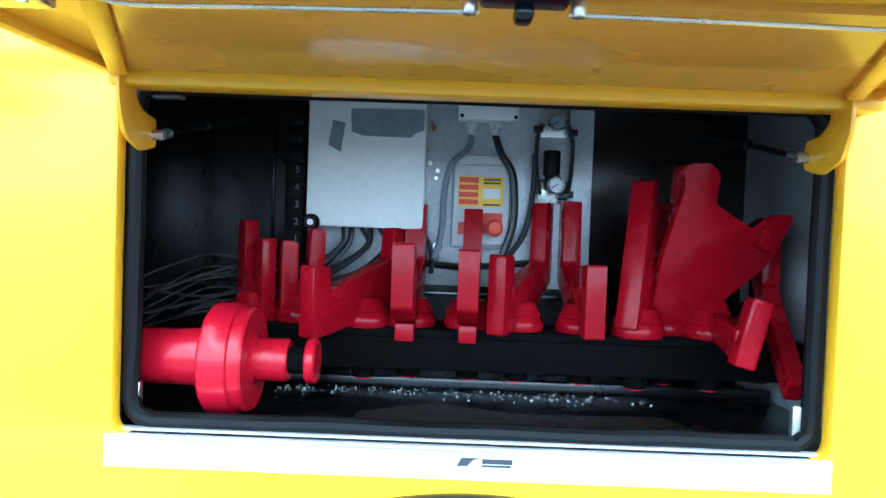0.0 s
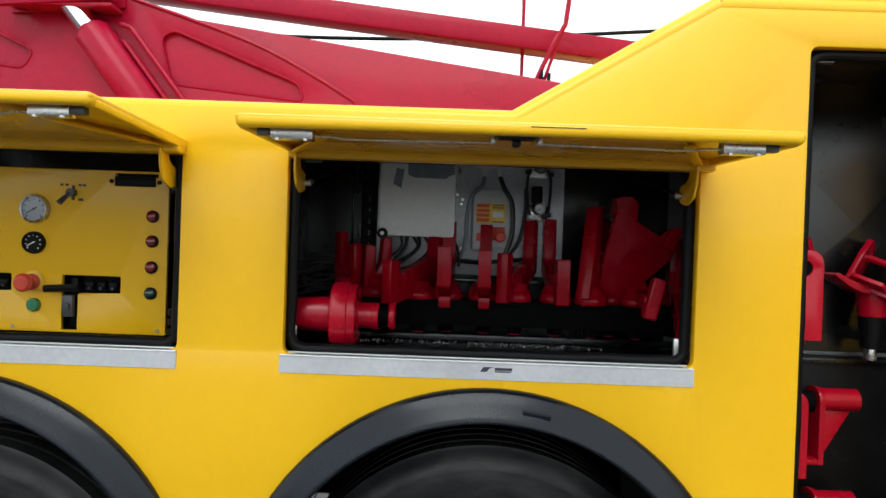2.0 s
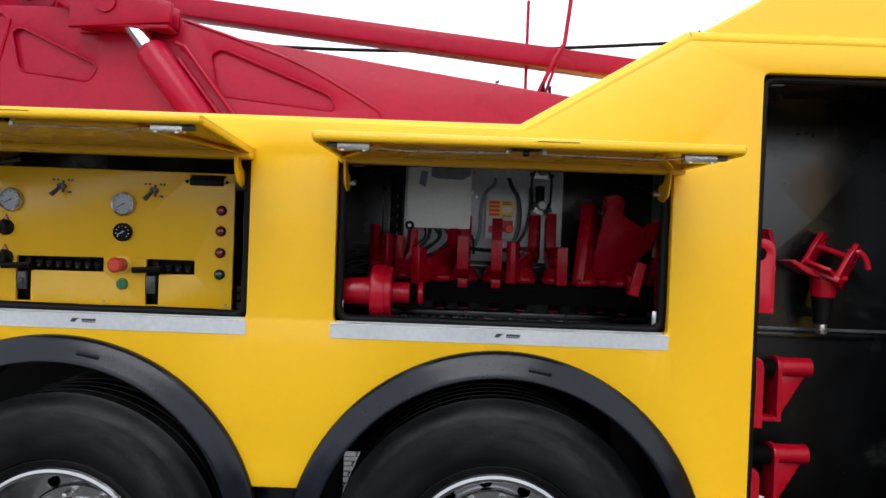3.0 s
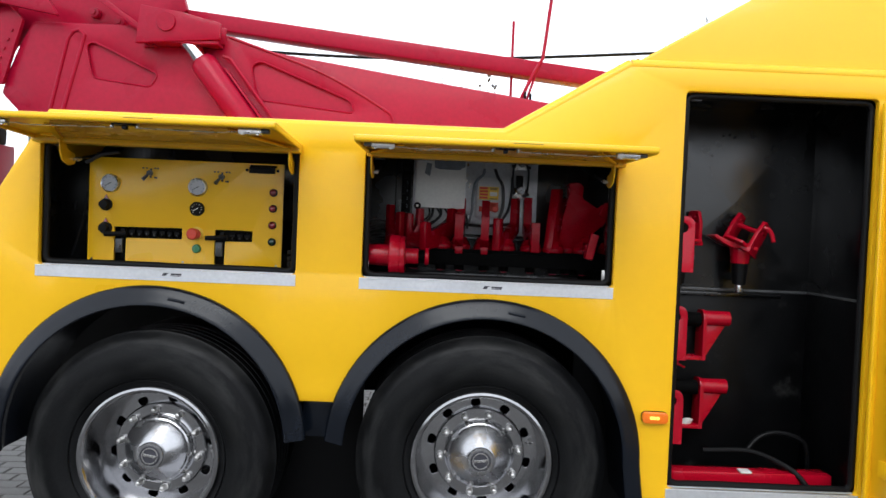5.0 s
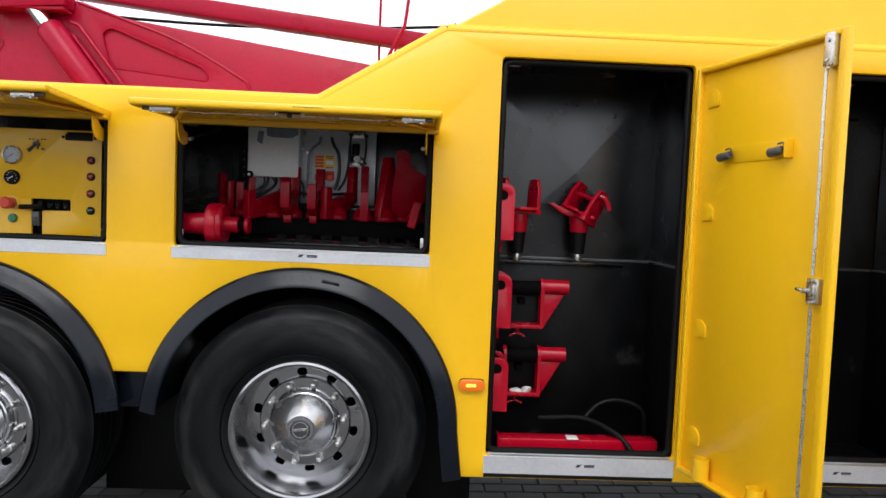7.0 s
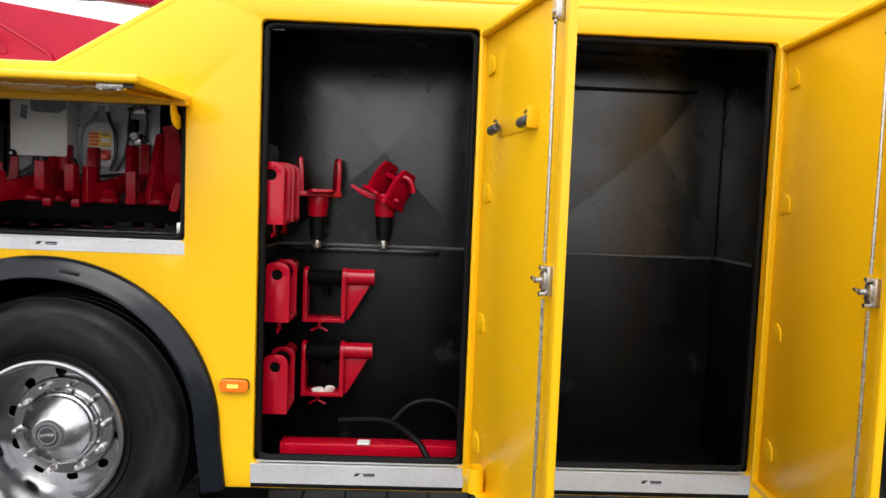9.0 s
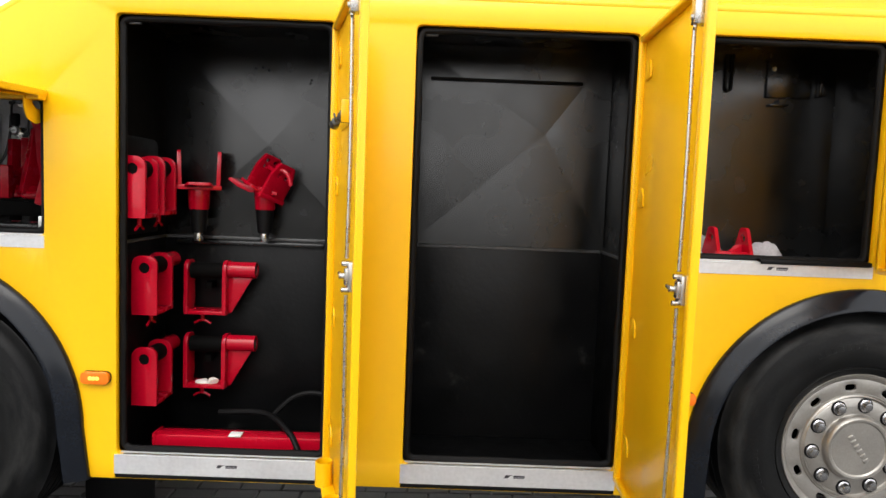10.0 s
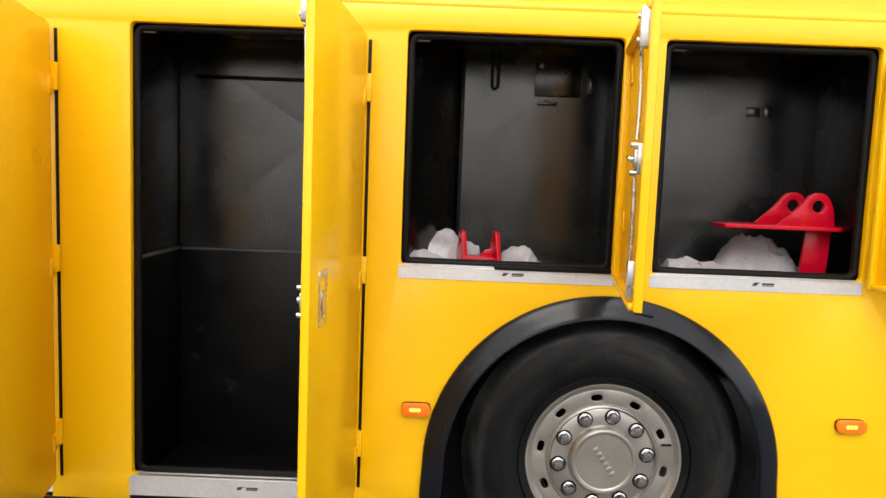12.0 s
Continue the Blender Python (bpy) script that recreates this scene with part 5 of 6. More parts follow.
part("front_prong", bar(B(), (1.782, 0.12, 1.378), (1.808, 0.12, 1.487), 0.036, 0.034, 0.006, up=(0, 1, 0)), FORK_RED, small, sharp=20)
part("arm", bar(B(), (1.786, 0.12, 1.412), (1.804, 0.28, 1.425), 0.030, 0.052, 0.005), FORK_RED, small, sharp=20)
arm = tow_fork((1.915, 0.32, 1.60), (1.940, 0.42, 1.620), (1.915, 0.39), prong=0.03, thick=0.030, label="red steel tow fork with a long drooping arm")
part("long_arm", bar(B(), (1.886, 0.15, 1.335), (1.918, 0.36, 1.515), 0.030, 0.05, 0.006), FORK_RED, arm, sharp=20)

ds = thing("winch_pin_set", "glossy red turned steel coupling lying on the locker floor", "coupling", at=pose(0.945, 0.12, 1.3625))
turn = Matrix.Rotation(radians(-90), 4, "Z")
part("flange", rev(B(), [(0.0, 0.0), (0.083, 0.0), (0.087, 0.004), (0.0885, 0.010), (0.0885, 0.040), (0.087, 0.044), (0.083, 0.046), (0.083, 0.062), (0.080, 0.066), (0.0, 0.067)], 56, m=turn), RED, ds, sharp=22)
part("barrel", rev(B(), [(0.0, -0.155), (0.040, -0.155), (0.044, -0.15), (0.044, -0.06), (0.046, -0.02), (0.046, -0.001)], 40, m=turn), RED, ds)
part("neck", rev(B(), [(0.040, 0.066), (0.034, 0.070), (0.034, 0.118), (0.031, 0.122), (0.0, 0.122)], 36, m=turn), RED, ds, sharp=22)
part("groove", rev(B(), [(0.021, 0.122), (0.021, 0.150)], 30, m=turn), SHADE_BLACK, ds, "black greased groove")
part("end_disc", rev(B(), [(0.0, 0.149), (0.033, 0.149), (0.036, 0.152), (0.036, 0.163), (0.033, 0.166), (0.0, 0.166)], 36, m=turn), RED, ds)

ms = prism(B(), rounded([(1.20, 0.05), (1.75, 0.06), (1.70, 0.22), (1.45, 0.20), (1.30, 0.26), (1.16, 0.18)], 0.03), 0.0, 0.004, bev=0.001, m=Matrix.Translation((0, 0, 1.268)) @ Matrix(((1, 0, 0, 0), (0, 0, 1, 0), (0, -1, 0, 0), (0, 0, 0, 1))))
tagged(part("rubber_mat", ms, MAT_BROWN), "torn brown-black rubber mat on the locker floor", "rubber mat")
# tiny steel boxes added as the glints of the bumpy floor
flecks = B()
cr = random.Random(21)
for k in range(260):
    x, y, s = cr.uniform(0.98, 1.72), 0.36 + cr.gauss(0, 0.022), cr.uniform(0.0004, 0.0013)
    box(flecks, (x - s * 1.6, y - s, 1.262), (x + s * 1.6, y + s, 1.262 + s * 1.5), 0, Matrix.Translation((x, y, 0)) @ Matrix.Rotation(cr.uniform(0, 3), 4, "Z") @ Matrix.Translation((-x, -y, 0)))
tagged(part("floor_glints", flecks, STEEL), "tiny bright flecks standing in for glints on the locker floor", "debris", kind="stuff")

# ---- locker c: roller frames and yokes on the walls, red bar on the floor ----
def roller_frame(at, screw=True, tubed=True, W=0.178):
    """Axis along x: two side plates with a roller between, a stub tube and gusset on one side, a T-screw below."""
    f = thing("roller_frame", "red painted steel roller frame with black roller on the wall", "roller frame", at=at, group="roller frames on the locker walls")
    H, D = 0.232, 0.098
    side = rounded([(-D / 2, 0), (D / 2, 0), (D / 2, H), (-D / 2, H)], [0.002, 0.002, 0.045, 0.045], 8)
    quarter = Matrix.Rotation(radians(90), 4, "Z")
    first = part("side_plate", prism(B(), side, -0.008, 0.008, [circle(0, H - 0.048, 0.021, 24)], bev=0.0015, m=quarter), RED, f, at=pose(0.008, 0, 0))
    share("side_plate", first, f, pose(W - 0.008, 0, 0))
    part("bottom_plate", box(B(), (0.016, -D / 2, 0), (W - 0.016, D / 2, 0.016), 0.002), RED, f)
    part("roller", rod(B(), (0.017, 0, H - 0.048), (W - 0.017, 0, H - 0.048), 0.034, 24, bev=0.003), SHADE_BLACK, f, "black rubber roller")
    part("spindle", rod(B(), (0.004, 0, H - 0.048), (W - 0.004, 0, H - 0.048), 0.020, 20), SHADE_BLACK, f)
    if tubed:
        tb = rev(B(), [(0.024, 0), (0.035, 0), (0.035, 0.118), (0.024, 0.118)], 28, m=Matrix.Translation((W, 0, H - 0.04)) @ Matrix.Rotation(radians(-90), 4, "Z"), closed=True)
        part("stub_tube", tb, RED, f)
        part("tube_pin", rod(B(), (W + 0.02, 0, H - 0.04), (W + 0.115, 0, H - 0.04), 0.0235, 20), DARK_GREY, f)
        part("gusset", prism(B(), [(W, 0.005), (W + 0.012, 0.005), (W + 0.10, H - 0.075), (W, H - 0.075)], -0.006, 0.006, bev=0.001), RED, f)
    if screw:
        sc = B()
        rod(sc, (0.065, 0, 0), (0.065, 0, -0.034), 0.009, 14)
        for s in (-1, 1):
            tube(sc, smooth_path([(0.065, 0, -0.030), (0.065 + s * 0.018, 0, -0.036), (0.065 + s * 0.036, 0, -0.046)], 4), 0.0055, 8)
        part("wing_screw", sc, RED, f)
    return f


roller_frame(pose(2.230, 0.432, 0.926))
roller_frame(pose(2.230, 0.432, 0.606))
for x, y, z, scr, tb, w in ((2.158, 0.055, 1.345, True, False, 0.128), (2.166, 0.212, 1.352, True, False, 0.128), (2.172, 0.128, 0.966, True, True, 0.165), (2.172, 0.128, 0.606, False, True, 0.165)):
    roller_frame(pose(x, y, z, 0, 0, 90), scr, tb, w)
for x, z in ((2.30, 1.03), (2.30, 0.71)):
    part("hanger_peg", box(B(), (x, 0.44, z), (x + 0.03, 0.507, z + 0.03), 0.003), SHADE_BLACK, LINERS["c"])
for y, z in ((0.12, 1.44), (0.32, 1.45), (0.2, 1.08), (0.2, 0.72)):
    part("hanger_peg", box(B(), (2.104, y, z), (2.16, y + 0.03, z + 0.03), 0.003), SHADE_BLACK, LINERS["c"])


part("holder_board", prism(B(), rounded([(0.04, 1.275), (0.40, 1.275), (0.40, 1.64), (0.36, 1.655), (0.04, 1.655)], 0.02), -0.004, 0.004, bev=0.001, m=Matrix.Translation((2.110, 0, 0)) @ Matrix.Rotation(radians(90), 4, "Z")), MATT, LINERS["c"])


def yoke(at, label, lean=Matrix.Identity(4), deep=0.05, wide=0.068, splay=2):
    y = thing("pin_yoke", label, "yoke", at=at, group="pin yokes on the locker wall")
    for s in (-1, 1):
        part("cheek", prism(B(), rounded([(-deep, 0.0), (deep, 0.0), (deep, 0.09), (deep - 0.02, 0.150), (0.02 - deep, 0.150), (-deep, 0.09)], 0.012), -0.008, 0.008, [circle(-0.02, 0.125, 0.009, 14), circle(0.02, 0.125, 0.009, 14), circle(-0.02, 0.098, 0.009, 14), circle(0.02, 0.098, 0.009, 14)], bev=0.0015,
                            m=Matrix.Rotation(radians(90), 4, "Z")), RED, y, at=lean @ pose(s * wide, 0, 0.0, 0, s * splay, 0))
    part("cross_plate", box(B(), (-wide - 0.014, -deep - 0.005, -0.014), (wide + 0.014, deep + 0.005, 0.006), 0.003), RED, y, at=lean)
    part("front_lip", prism(B(), rounded([(-0.06, -0.03), (0.06, -0.03), (0.045, 0.03), (-0.045, 0.03)], 0.01), -0.006, 0.006, bev=0.002, m=Matrix.Translation((0, -0.075, 0.006)) @ Matrix.Rotation(radians(80), 4, "X")), RED, y, at=lean)
    part("collar", rod(B(), (0, 0, 0.0), (0, 0, -0.098), 0.047, 26, 0.041, 0.004), RED, y)
    part("stem", rod(B(), (0, 0, -0.098), (0, 0, -0.195), 0.038, 24, 0.030), SEAL, y, "black rubber sleeve")
    part("tip", rod(B(), (0, 0, -0.195), (0, 0, -0.232), 0.018, 18, bev=0.002), STEEL, y)
    return y


yoke(pose(2.276, 0.43, 1.470, 0, 0, 19), "red steel pin yoke hung upright on the wall", wide=0.076)
tilted = yoke(pose(2.560, 0.42, 1.478, 0, 0, -42), "red steel pin yoke hung turned aside on the wall", Matrix.Translation((-0.008, 0, -0.022)) @ Matrix.Rotation(radians(42), 4, "Z") @ Matrix.Rotation(radians(27), 4, "Y") @ Matrix.Rotation(radians(-42), 4, "Z"), deep=0.058, wide=0.060, splay=0)
part("cross_pin", rod(B(), (-0.066, 0, 0.10), (0.066, 0, 0.10), 0.011, 14), RED, tilted, at=Matrix.Translation((-0.008, 0, -0.022)) @ Matrix.Rotation(radians(42), 4, "Z") @ Matrix.Rotation(radians(27), 4, "Y") @ Matrix.Rotation(radians(-42), 4, "Z"))
part("tongue", prism(B(), rounded([(-0.145, 0.028), (-0.135, 0.036), (-0.09, 0.012), (-0.02, -0.004), (0.06, -0.02), (0.06, -0.034), (-0.06, -0.022), (-0.10, -0.004)], 0.004), -0.05, 0.045, bev=0.002), RED, tilted, at=Matrix.Rotation(radians(42), 4, "Z"))
hk = B()
tube(hk, smooth_path([(0.055, -0.05, 0.070), (0.092, -0.060, 0.068), (0.112, -0.064, 0.045), (0.122, -0.066, 0.008)], 5), 0.010, 8)
part("lever", hk, RED, tilted, at=Matrix.Rotation(radians(42), 4, "Z"))
wr = B()
box(wr, (2.16, 0.49, 1.22), (2.80, 0.519, 1.236), 0.002)
for x in (2.29, 2.566):
    box(wr, (x - 0.02, 0.44, 1.30), (x + 0.02, 0.52, 1.33), 0.003)
part("hook_rail", wr, BLACK, LINERS["c"])

rb = thing("lifting_bar", "red painted box-section bar lying on the locker floor", "bar")
part("box_section", bar(B(), (2.20, 0.20, 0.442), (2.90, 0.21, 0.442), 0.08, 0.078, 0.006), RED, rb)
part("end_cap", box(B(), (2.192, 0.155, 0.402), (2.204, 0.245, 0.486), 0.004), RED, rb)
part("tag", box(B(), (2.495, 0.155, 0.4815), (2.545, 0.20, 0.490), 0.003), WHITE, rb, "white plastic tag")
part("foot_plate", box(B(), (2.30, 0.165, 0.386), (2.84, 0.245, 0.402), 0.002), RED, rb)
hz = B()
tube(hz, smooth_path([(2.40, 0.34, 0.52), (2.60, 0.30, 0.535), (2.72, 0.20, 0.50), (2.77, 0.15, 0.45), (2.79, 0.13, 0.40)], 8), 0.012, 10)
tube(hz, smooth_path([(2.62, 0.40, 0.50), (2.70, 0.42, 0.57), (2.80, 0.42, 0.59), (2.90, 0.40, 0.55), (2.92, 0.40, 0.42)], 8), 0.012, 10)
tagged(part("hydraulic_hose", hz, SEAL), "black hydraulic hose draped over the red bar", "hose")


# ---- lockers e and f: brackets and bags ----
def plastic_bag(loc, size, seed, label, turn=0.0, film=None, name="plastic_bag"):
    """Thin film pushed together: flat facets that meet in sharp creases."""
    bm = B()
    bmesh.ops.create_icosphere(bm, subdivisions=5, radius=1)
    rs = random.Random(seed * 17 + 3)
    planes = []
    for k in range(26):
        q = Vector((rs.gauss(0, 1), rs.gauss(0, 1), rs.gauss(0, 1))).normalized()
        planes.append((q, rs.uniform(0.62, 1.0)))
    o = Vector((seed * 3.1, seed * 1.7, 0))
    for v in bm.verts:
        n = v.co.normalized()
        k = sum((max(0.02, n.dot(q)) / h) ** 9 for q, h in planes) ** (-1 / 9)
        k *= 1.08 - 0.16 * abs(noise.noise(n * 1.7 + o)) - 0.10 * abs(noise.noise(n * 3.6 + o)) - 0.05 * abs(noise.noise(n * 8 + o)) + 0.008 * noise.noise(n * 19 + o)
        p = n * k
        p.z = max(p.z, -0.42)
        v.co = Vector((p.x * size[0], p.y * size[1], (p.z + 0.42) * size[2]))
    return tagged(part(name, bm, film or BAG, at=pose(*loc, 0, 0, turn), sharp=55), label, "plastic bag")


def draped_bag(crest, y, half, seed, label):
    """Thin film heaped along a crest line of (x, z), falling to the floor before and behind in creases."""
    bm, o = B(), Vector((seed * 2.7, seed * 1.3, seed * 0.9))
    floor_z = SILL - 0.0095
    line = []
    for (xa, za), (xb, zb) in zip(crest, crest[1:]):
        line += [Vector((xa + (xb - xa) * k / 8, 0, za + (zb - za) * k / 8)) for k in range(8)]
    line.append(Vector((crest[-1][0], 0, crest[-1][1])))
    rows = []
    for k, p in enumerate(line):
        row = []
        for j in range(23):
            v = -1 + 2 * j / 22
            q = Vector((p.x, y + half * v, p.z))
            fold = 0.5 - abs(noise.noise(Vector((q.x * 11, q.y * 9, 0)) + o)) - 0.45 * abs(noise.noise(Vector((q.x * 27, q.y * 21, 3)) + o)) - 0.2 * abs(noise.noise(Vector((q.x * 60, q.y * 50, 7)) + o))
            rise = (max(floor_z, p.z) - floor_z) * (1 - abs(v) ** 1.2)
            z = floor_z + max(0.0, rise * (0.80 + 0.46 * fold))
            sway = 0.020 * noise.noise(Vector((q.x * 9, v * 2, 5)) + o)
            row.append(bm.verts.new((q.x + sway, q.y + 0.012 * noise.noise(q * 16 + o), z)))
        rows.append(row)
    for a, b in zip(rows, rows[1:]):
        for j in range(22):
            bm.faces.new((a[j], a[j + 1], b[j + 1], b[j]))
    bmesh.ops.recalc_face_normals(bm, faces=bm.faces)
    return tagged(part("plastic_bag", bm, BAG, sharp=24), label, "plastic bag")


draped_bag([(4.19, 1.265), (4.205, 1.30), (4.235, 1.408), (4.335, 1.392), (4.445, 1.335), (4.455, 1.265)], 0.275, 0.085, 1, "crumpled white plastic bag on the locker floor")
draped_bag([(4.150, 1.265), (4.165, 1.325), (4.22, 1.328), (4.28, 1.300), (4.33, 1.265)], 0.13, 0.055, 2, "small crumpled white plastic bag")
draped_bag([(4.510, 1.265), (4.535, 1.325), (4.58, 1.356), (4.63, 1.345), (4.655, 1.305), (4.662, 1.265)], 0.21, 0.065, 3, "white plastic bag puffed up beside a bracket")
draped_bag([(4.63, 1.265), (4.66, 1.288), (4.69, 1.280), (4.71, 1.265)], 0.19, 0.05, 4, "flat scrap of white plastic film")
draped_bag([(5.115, 1.265), (5.135, 1.325), (5.20, 1.345), (5.30, 1.318), (5.38, 1.295), (5.44, 1.265)], 0.13, 0.075, 5, "flattened white plastic bag")
draped_bag([(5.31, 1.265), (5.37, 1.312), (5.43, 1.400), (5.475, 1.432), (5.53, 1.426), (5.645, 1.366), (5.685, 1.30), (5.69, 1.265)], 0.275, 0.10, 6, "large crumpled white plastic bag under a red bracket")
for x, w, h, sd in ((2.300, 0.032, 0.012, 8), (2.345, 0.028, 0.024, 9)):
    tagged(plastic_bag((x, 0.415, 0.6215), (w, 0.03, h), sd, "small crumpled white rag on a frame", film=WHITE, name="cleaning_rag"), "small crumpled white rag on a frame", "rag")

ck = thing("clevis_bracket", "small red steel clevis with two upright lugs", "bracket")
part("base", box(B(), (4.372, 0.125, SILL - 0.009), (4.500, 0.215, SILL + 0.026), 0.003), RED, ck)
for x in (4.366, 4.492):
    lug = prism(B(), rounded([(-0.056, 0.0), (0.056, 0.0), (0.018, 0.128), (-0.018, 0.128)], [0.001, 0.001, 0.016, 0.016]), -0.008, 0.008, [circle(0, 0.086, 0.015, 16)], bev=0.0015, m=Matrix.Rotation(radians(106), 4, "Z"))
    part("lug", lug, RED, ck, at=pose(x + 0.008, 0.17, SILL - 0.008))
part("gusset", prism(B(), [(4.440, SILL + 0.025), (4.490, SILL + 0.025), (4.490, SILL + 0.055), (4.462, SILL + 0.050)], 0.16, 0.172, bev=0.002), RED, ck)

br = thing("lug_bracket", "red steel bracket with a flat top and two drilled lugs", "bracket")
part("top_plate", prism(B(), rounded([(5.330, 0.10), (5.62, 0.085), (5.745, 0.085), (5.86, 0.20), (5.80, 0.33), (5.45, 0.33), (5.318, 0.20)], 0.015), -1.458, -1.444, bev=0.002, m=Matrix(((1, 0, 0, 0), (0, 0, 1, 0), (0, -1, 0, 0), (0, 0, 0, 1)))), RED, br)
for y, x in ((0.265, 5.662), (0.135, 5.690)):
    part("lug", prism(B(), rounded([(x - 0.150, 1.458), (x + 0.060, 1.458), (x + 0.050, 1.53), (x + 0.022, 1.582), (x - 0.034, 1.582), (x - 0.072, 1.530)], [0.002, 0.002, 0.03, 0.034, 0.034, 0.05]), y, y + 0.016, [circle(x - 0.006, 1.532, 0.0225, 24)], bev=0.002), RED, br)
part("leg_plate", prism(B(), [(5.640, SILL - 0.009), (5.740, SILL - 0.009), (5.748, 1.444), (5.655, 1.444)], 0.150, 0.164, bev=0.002), RED, br)
part("leg_web", box(B(), (5.725, 0.164, SILL - 0.009), (5.739, 0.27, 1.444), 0.002), RED, br)

# fittings inside locker e
fe = B()
box(fe, (4.645, 0.385, 1.93), (4.83, 0.399, 2.09), 0.004)
LE = LINERS["e"]
lid = part("cover_plate", fe, BLACK, LE)
part("cover_bolt", rod(B(), (4.668, 0.386, 2.045), (4.668, 0.378, 2.045), 0.010, 12), STEEL, LE)
part("clip_knob", rod(B(), (4.70, 0.399, 1.915), (4.70, 0.37, 1.915), 0.008, 10), BLACK, LE)
part("bracket_clip", box(B(), (4.66, 0.38, 1.895), (4.74, 0.398, 1.905), 0.002), BLACK, LE)
part("bracket_clip", box(B(), (4.86, 0.37, 1.94), (4.885, 0.398, 2.02), 0.003), BLACK, LE)
hl = B()
tube(hl, smooth_path([(4.474, 0.390, 2.10), (4.474, 0.390, 1.975), (4.478, 0.388, 1.957), (4.486, 0.388, 1.952), (4.494, 0.388, 1.957), (4.498, 0.390, 1.975), (4.498, 0.390, 2.10)], 5), 0.006, 8)
part("hanging_loop", hl, SEAL, LE)
part("seam_strip", box(B(), (4.352, 0.385, 1.27), (4.366, 0.396, 2.11), 0.002), SEAL, LE)
part("rubber_flap", box(box(B(), (4.485, -0.008, SILL + 0.0045), (4.90, 0.055, SILL + 0.014), 0.003), (4.487, -0.011, SILL - 0.004), (4.898, -0.006, SILL + 0.010), 0.002), SEAL, LE, "black rubber strip lying over the sill")
for x in (4.20, 5.09):
    tagged(part("rubber_block", box(B(), (x - 0.022, 0.05, SILL - 0.010), (x + 0.022, 0.08, SILL + 0.022), 0.004), SEAL), "small black rubber block on the locker floor", "block")
part("socket_plate", box(B(), (5.53, 0.4555, 1.885), (5.585, 0.4595, 1.925), 0.002), BLACK, LINERS["f"])
part("socket_plate", box(B(), (5.60, 0.4555, 1.88), (5.635, 0.4595, 1.93), 0.002), BLACK, LINERS["f"])
mt = B()
for k, (x, y, s) in enumerate(((3.36, 0.16, 0.16), (3.62, 0.2, 0.2), (3.86, 0.15, 0.14), (3.45, 0.12, 0.1))):
    box(mt, (x - s, y - 0.05, 0.386 + 0.004 * k), (x + s, y + 0.07, 0.392 + 0.004 * k), 0.002, Matrix.Translation((x, y, 0)) @ Matrix.Rotation(0.1 * (k - 1.5), 4, "Z") @ Matrix.Translation((-x, -y, 0)))
tagged(part("rubber_mat", mt, SEAL), "loose black rubber mat scraps on the locker floor", "rubber mat")

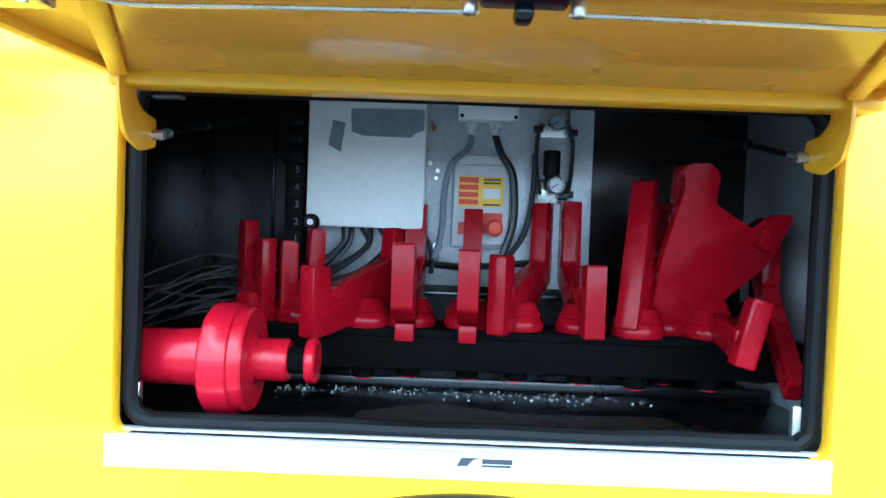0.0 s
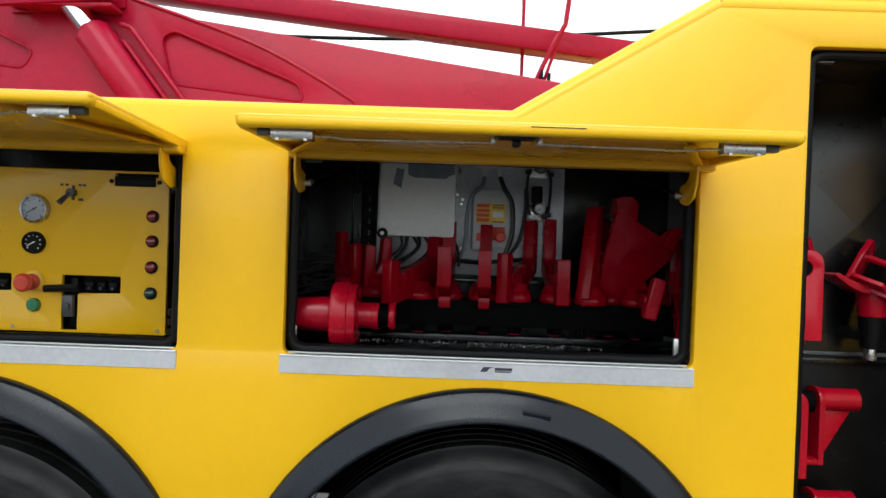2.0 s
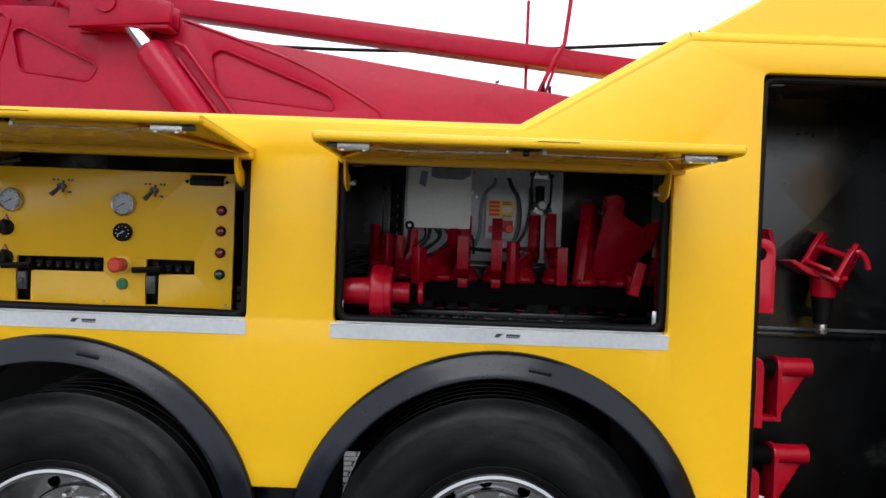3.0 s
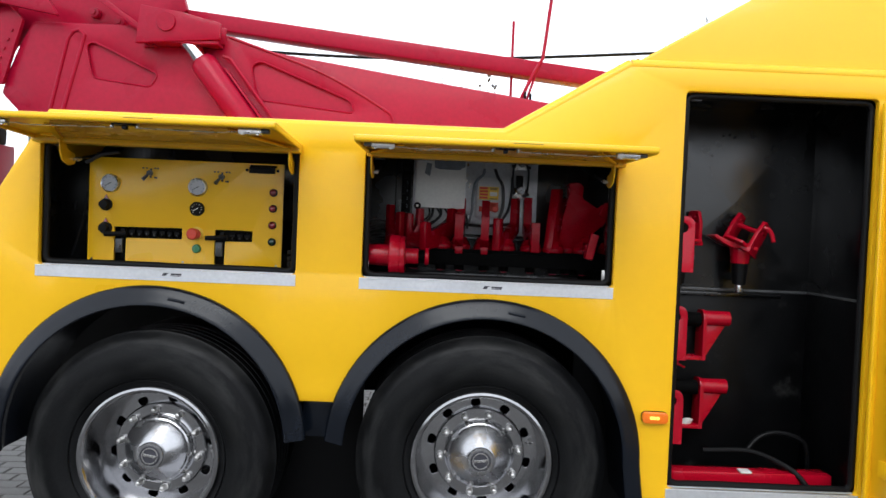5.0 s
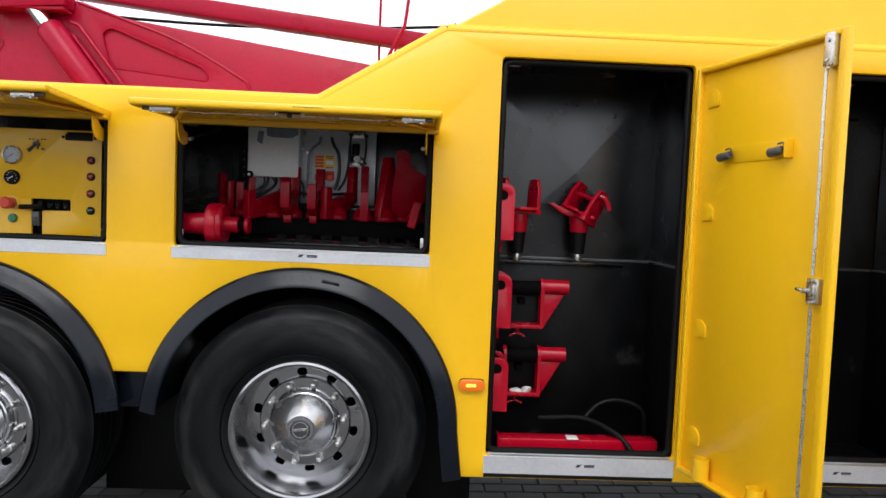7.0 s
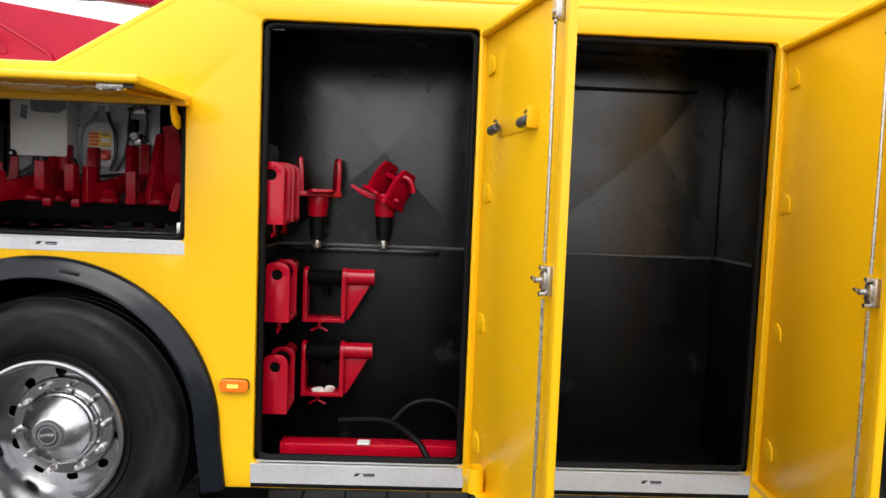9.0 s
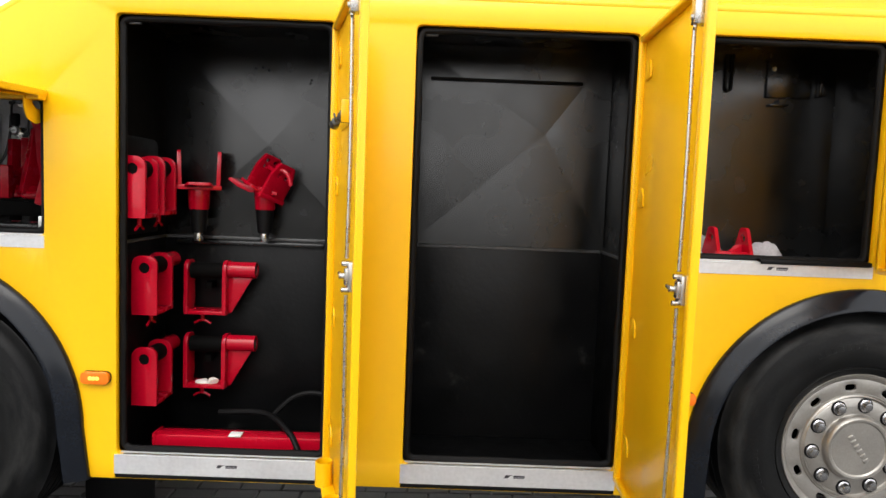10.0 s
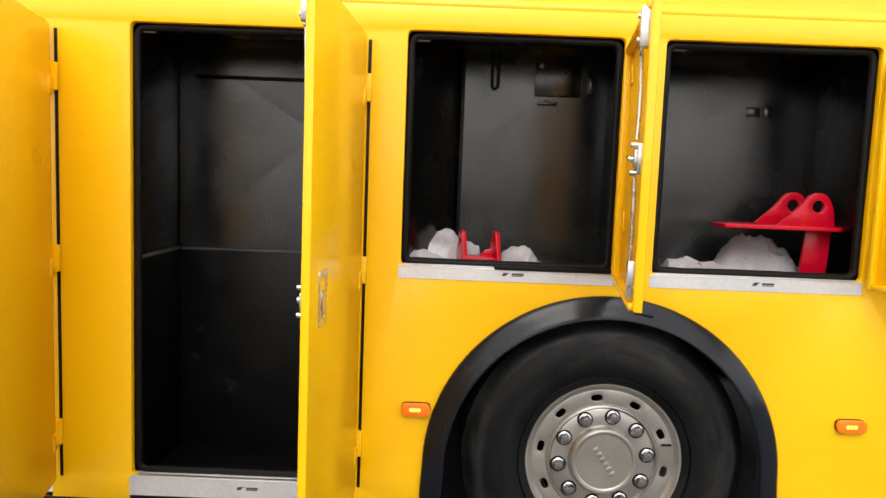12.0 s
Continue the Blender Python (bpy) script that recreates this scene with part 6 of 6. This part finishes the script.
# ---- far trees over the boom ----
def bare_tree(x, y, height, seed, leaves):
    rnd = random.Random(seed)
    t = thing("bare_tree", "leafless autumn tree far behind the truck", "tree", at=pose(x, y, 0.0165 * x - 0.03))
    wood, foliage = B(), B()

    def grow(p, d, length, r, level):
        pts = [p]
        for k in range(4):
            d = (d + Vector((rnd.uniform(-0.18, 0.18), rnd.uniform(-0.18, 0.18), rnd.uniform(-0.02, 0.14)))).normalized()
            pts.append(pts[-1] + d * length / 4)
        for k in range(4):
            rod(wood, pts[k], pts[k + 1], r * (1 - 0.15 * k), 6 if level < 2 else 4, r * (1 - 0.15 * (k + 1)))
        if level < 4:
            for k in range(4 if level < 3 else 3):
                q = pts[rnd.choice((2, 3, 4))]
                side = Vector((rnd.uniform(-1, 1), rnd.uniform(-1, 1), rnd.uniform(0.1, 0.8))).normalized()
                grow(q, (d * 0.6 + side * 0.75).normalized(), length * rnd.uniform(0.5, 0.72), r * 0.5, level + 1)
        elif leaves:
            for k in range(5):
                q = pts[rnd.randrange(5)] + Vector((rnd.uniform(-0.2, 0.2), rnd.uniform(-0.2, 0.2), rnd.uniform(-0.2, 0.2)))
                s = rnd.uniform(0.07, 0.16)
                a, b = Vector((rnd.uniform(-1, 1), rnd.uniform(-1, 1), rnd.uniform(-1, 1))).normalized() * s, Vector((rnd.uniform(-1, 1), rnd.uniform(-1, 1), rnd.uniform(-1, 1))).normalized() * s
                foliage.faces.new([foliage.verts.new(q + v) for v in (a, b, -a, -b)])

    grow(Vector((0, 0, 0)), Vector((0, 0, 1)), height * 0.42, height * 0.018, 0)
    part("trunk", wood, BARK, t)
    if leaves:
        part("crown", foliage, LEAF, t)
    else:
        foliage.free()


bare_tree(2.3, 30.0, 10.4, 3, True)
bare_tree(3.6, 34.0, 10.4, 11, True)
bare_tree(18.0, 38.0, 17.0, 7, False)

# ---- paving ----
pave = tagged(new("pavement"), "concrete pavers laid in running bond, darkened for the truck's shade", "pavement", kind="structure")
pave.matrix_basis = pose(0, 0, 0, 0, -math.degrees(math.atan(SLOPE)), 0)
PW, PD = 0.2, 0.1


def paver_mesh(name):
    me = bpy.data.meshes.new(name)
    w, d, h, c = PW / 2 - 0.003, PD / 2 - 0.003, 0.016, 0.006
    v = [(sx * w, sy * d, -h) for sx, sy in ((-1, -1), (1, -1), (1, 1), (-1, 1))] + [(sx * w, sy * d, -c) for sx, sy in ((-1, -1), (1, -1), (1, 1), (-1, 1))]
    v += [(sx * (w - c), sy * (d - c), 0) for sx, sy in ((-1, -1), (1, -1), (1, 1), (-1, 1))]
    f = [(8, 9, 10, 11)] + [(a + o, b + o, b + o + 4, a + o + 4) for o in (0, 4) for a, b in ((0, 1), (1, 2), (2, 3), (3, 0))]
    me.from_pydata(v, [], f)
    me.materials.append(PAVER)
    return me, v, f


stone, SV, SF = paver_mesh("paver")
NEAR = ((2.0, 4.3, 0.30, 0.95), (-1.3, -0.55, 0.3, 1.0), (0.45, 0.95, 0.9, 2.6))
rnd = random.Random(9)
verts, faces = [], []
for j in range(-50, 70):
    for i in range(-25, 50):
        x, y = i * PW + (0.5 * PW if j % 2 else 0), j * PD
        dz = rnd.uniform(-0.002, 0.002)
        if any(a <= x <= b and c <= y <= d for a, b, c, d in NEAR):
            ob = new("paver", stone)
            ob.parent, ob.location = pave, (x, y, dz)
            continue
        k = len(verts)
        verts += [(x + a, y + b, c + dz) for a, b, c in SV]
        faces += [tuple(q + k for q in f) for f in SF]
rest = bpy.data.meshes.new("paving_field")
rest.from_pydata(verts, [], faces)
rest.materials.append(PAVER)
field = new("paving_field", rest)
field.parent = pave
tagged(field, kind="stuff")
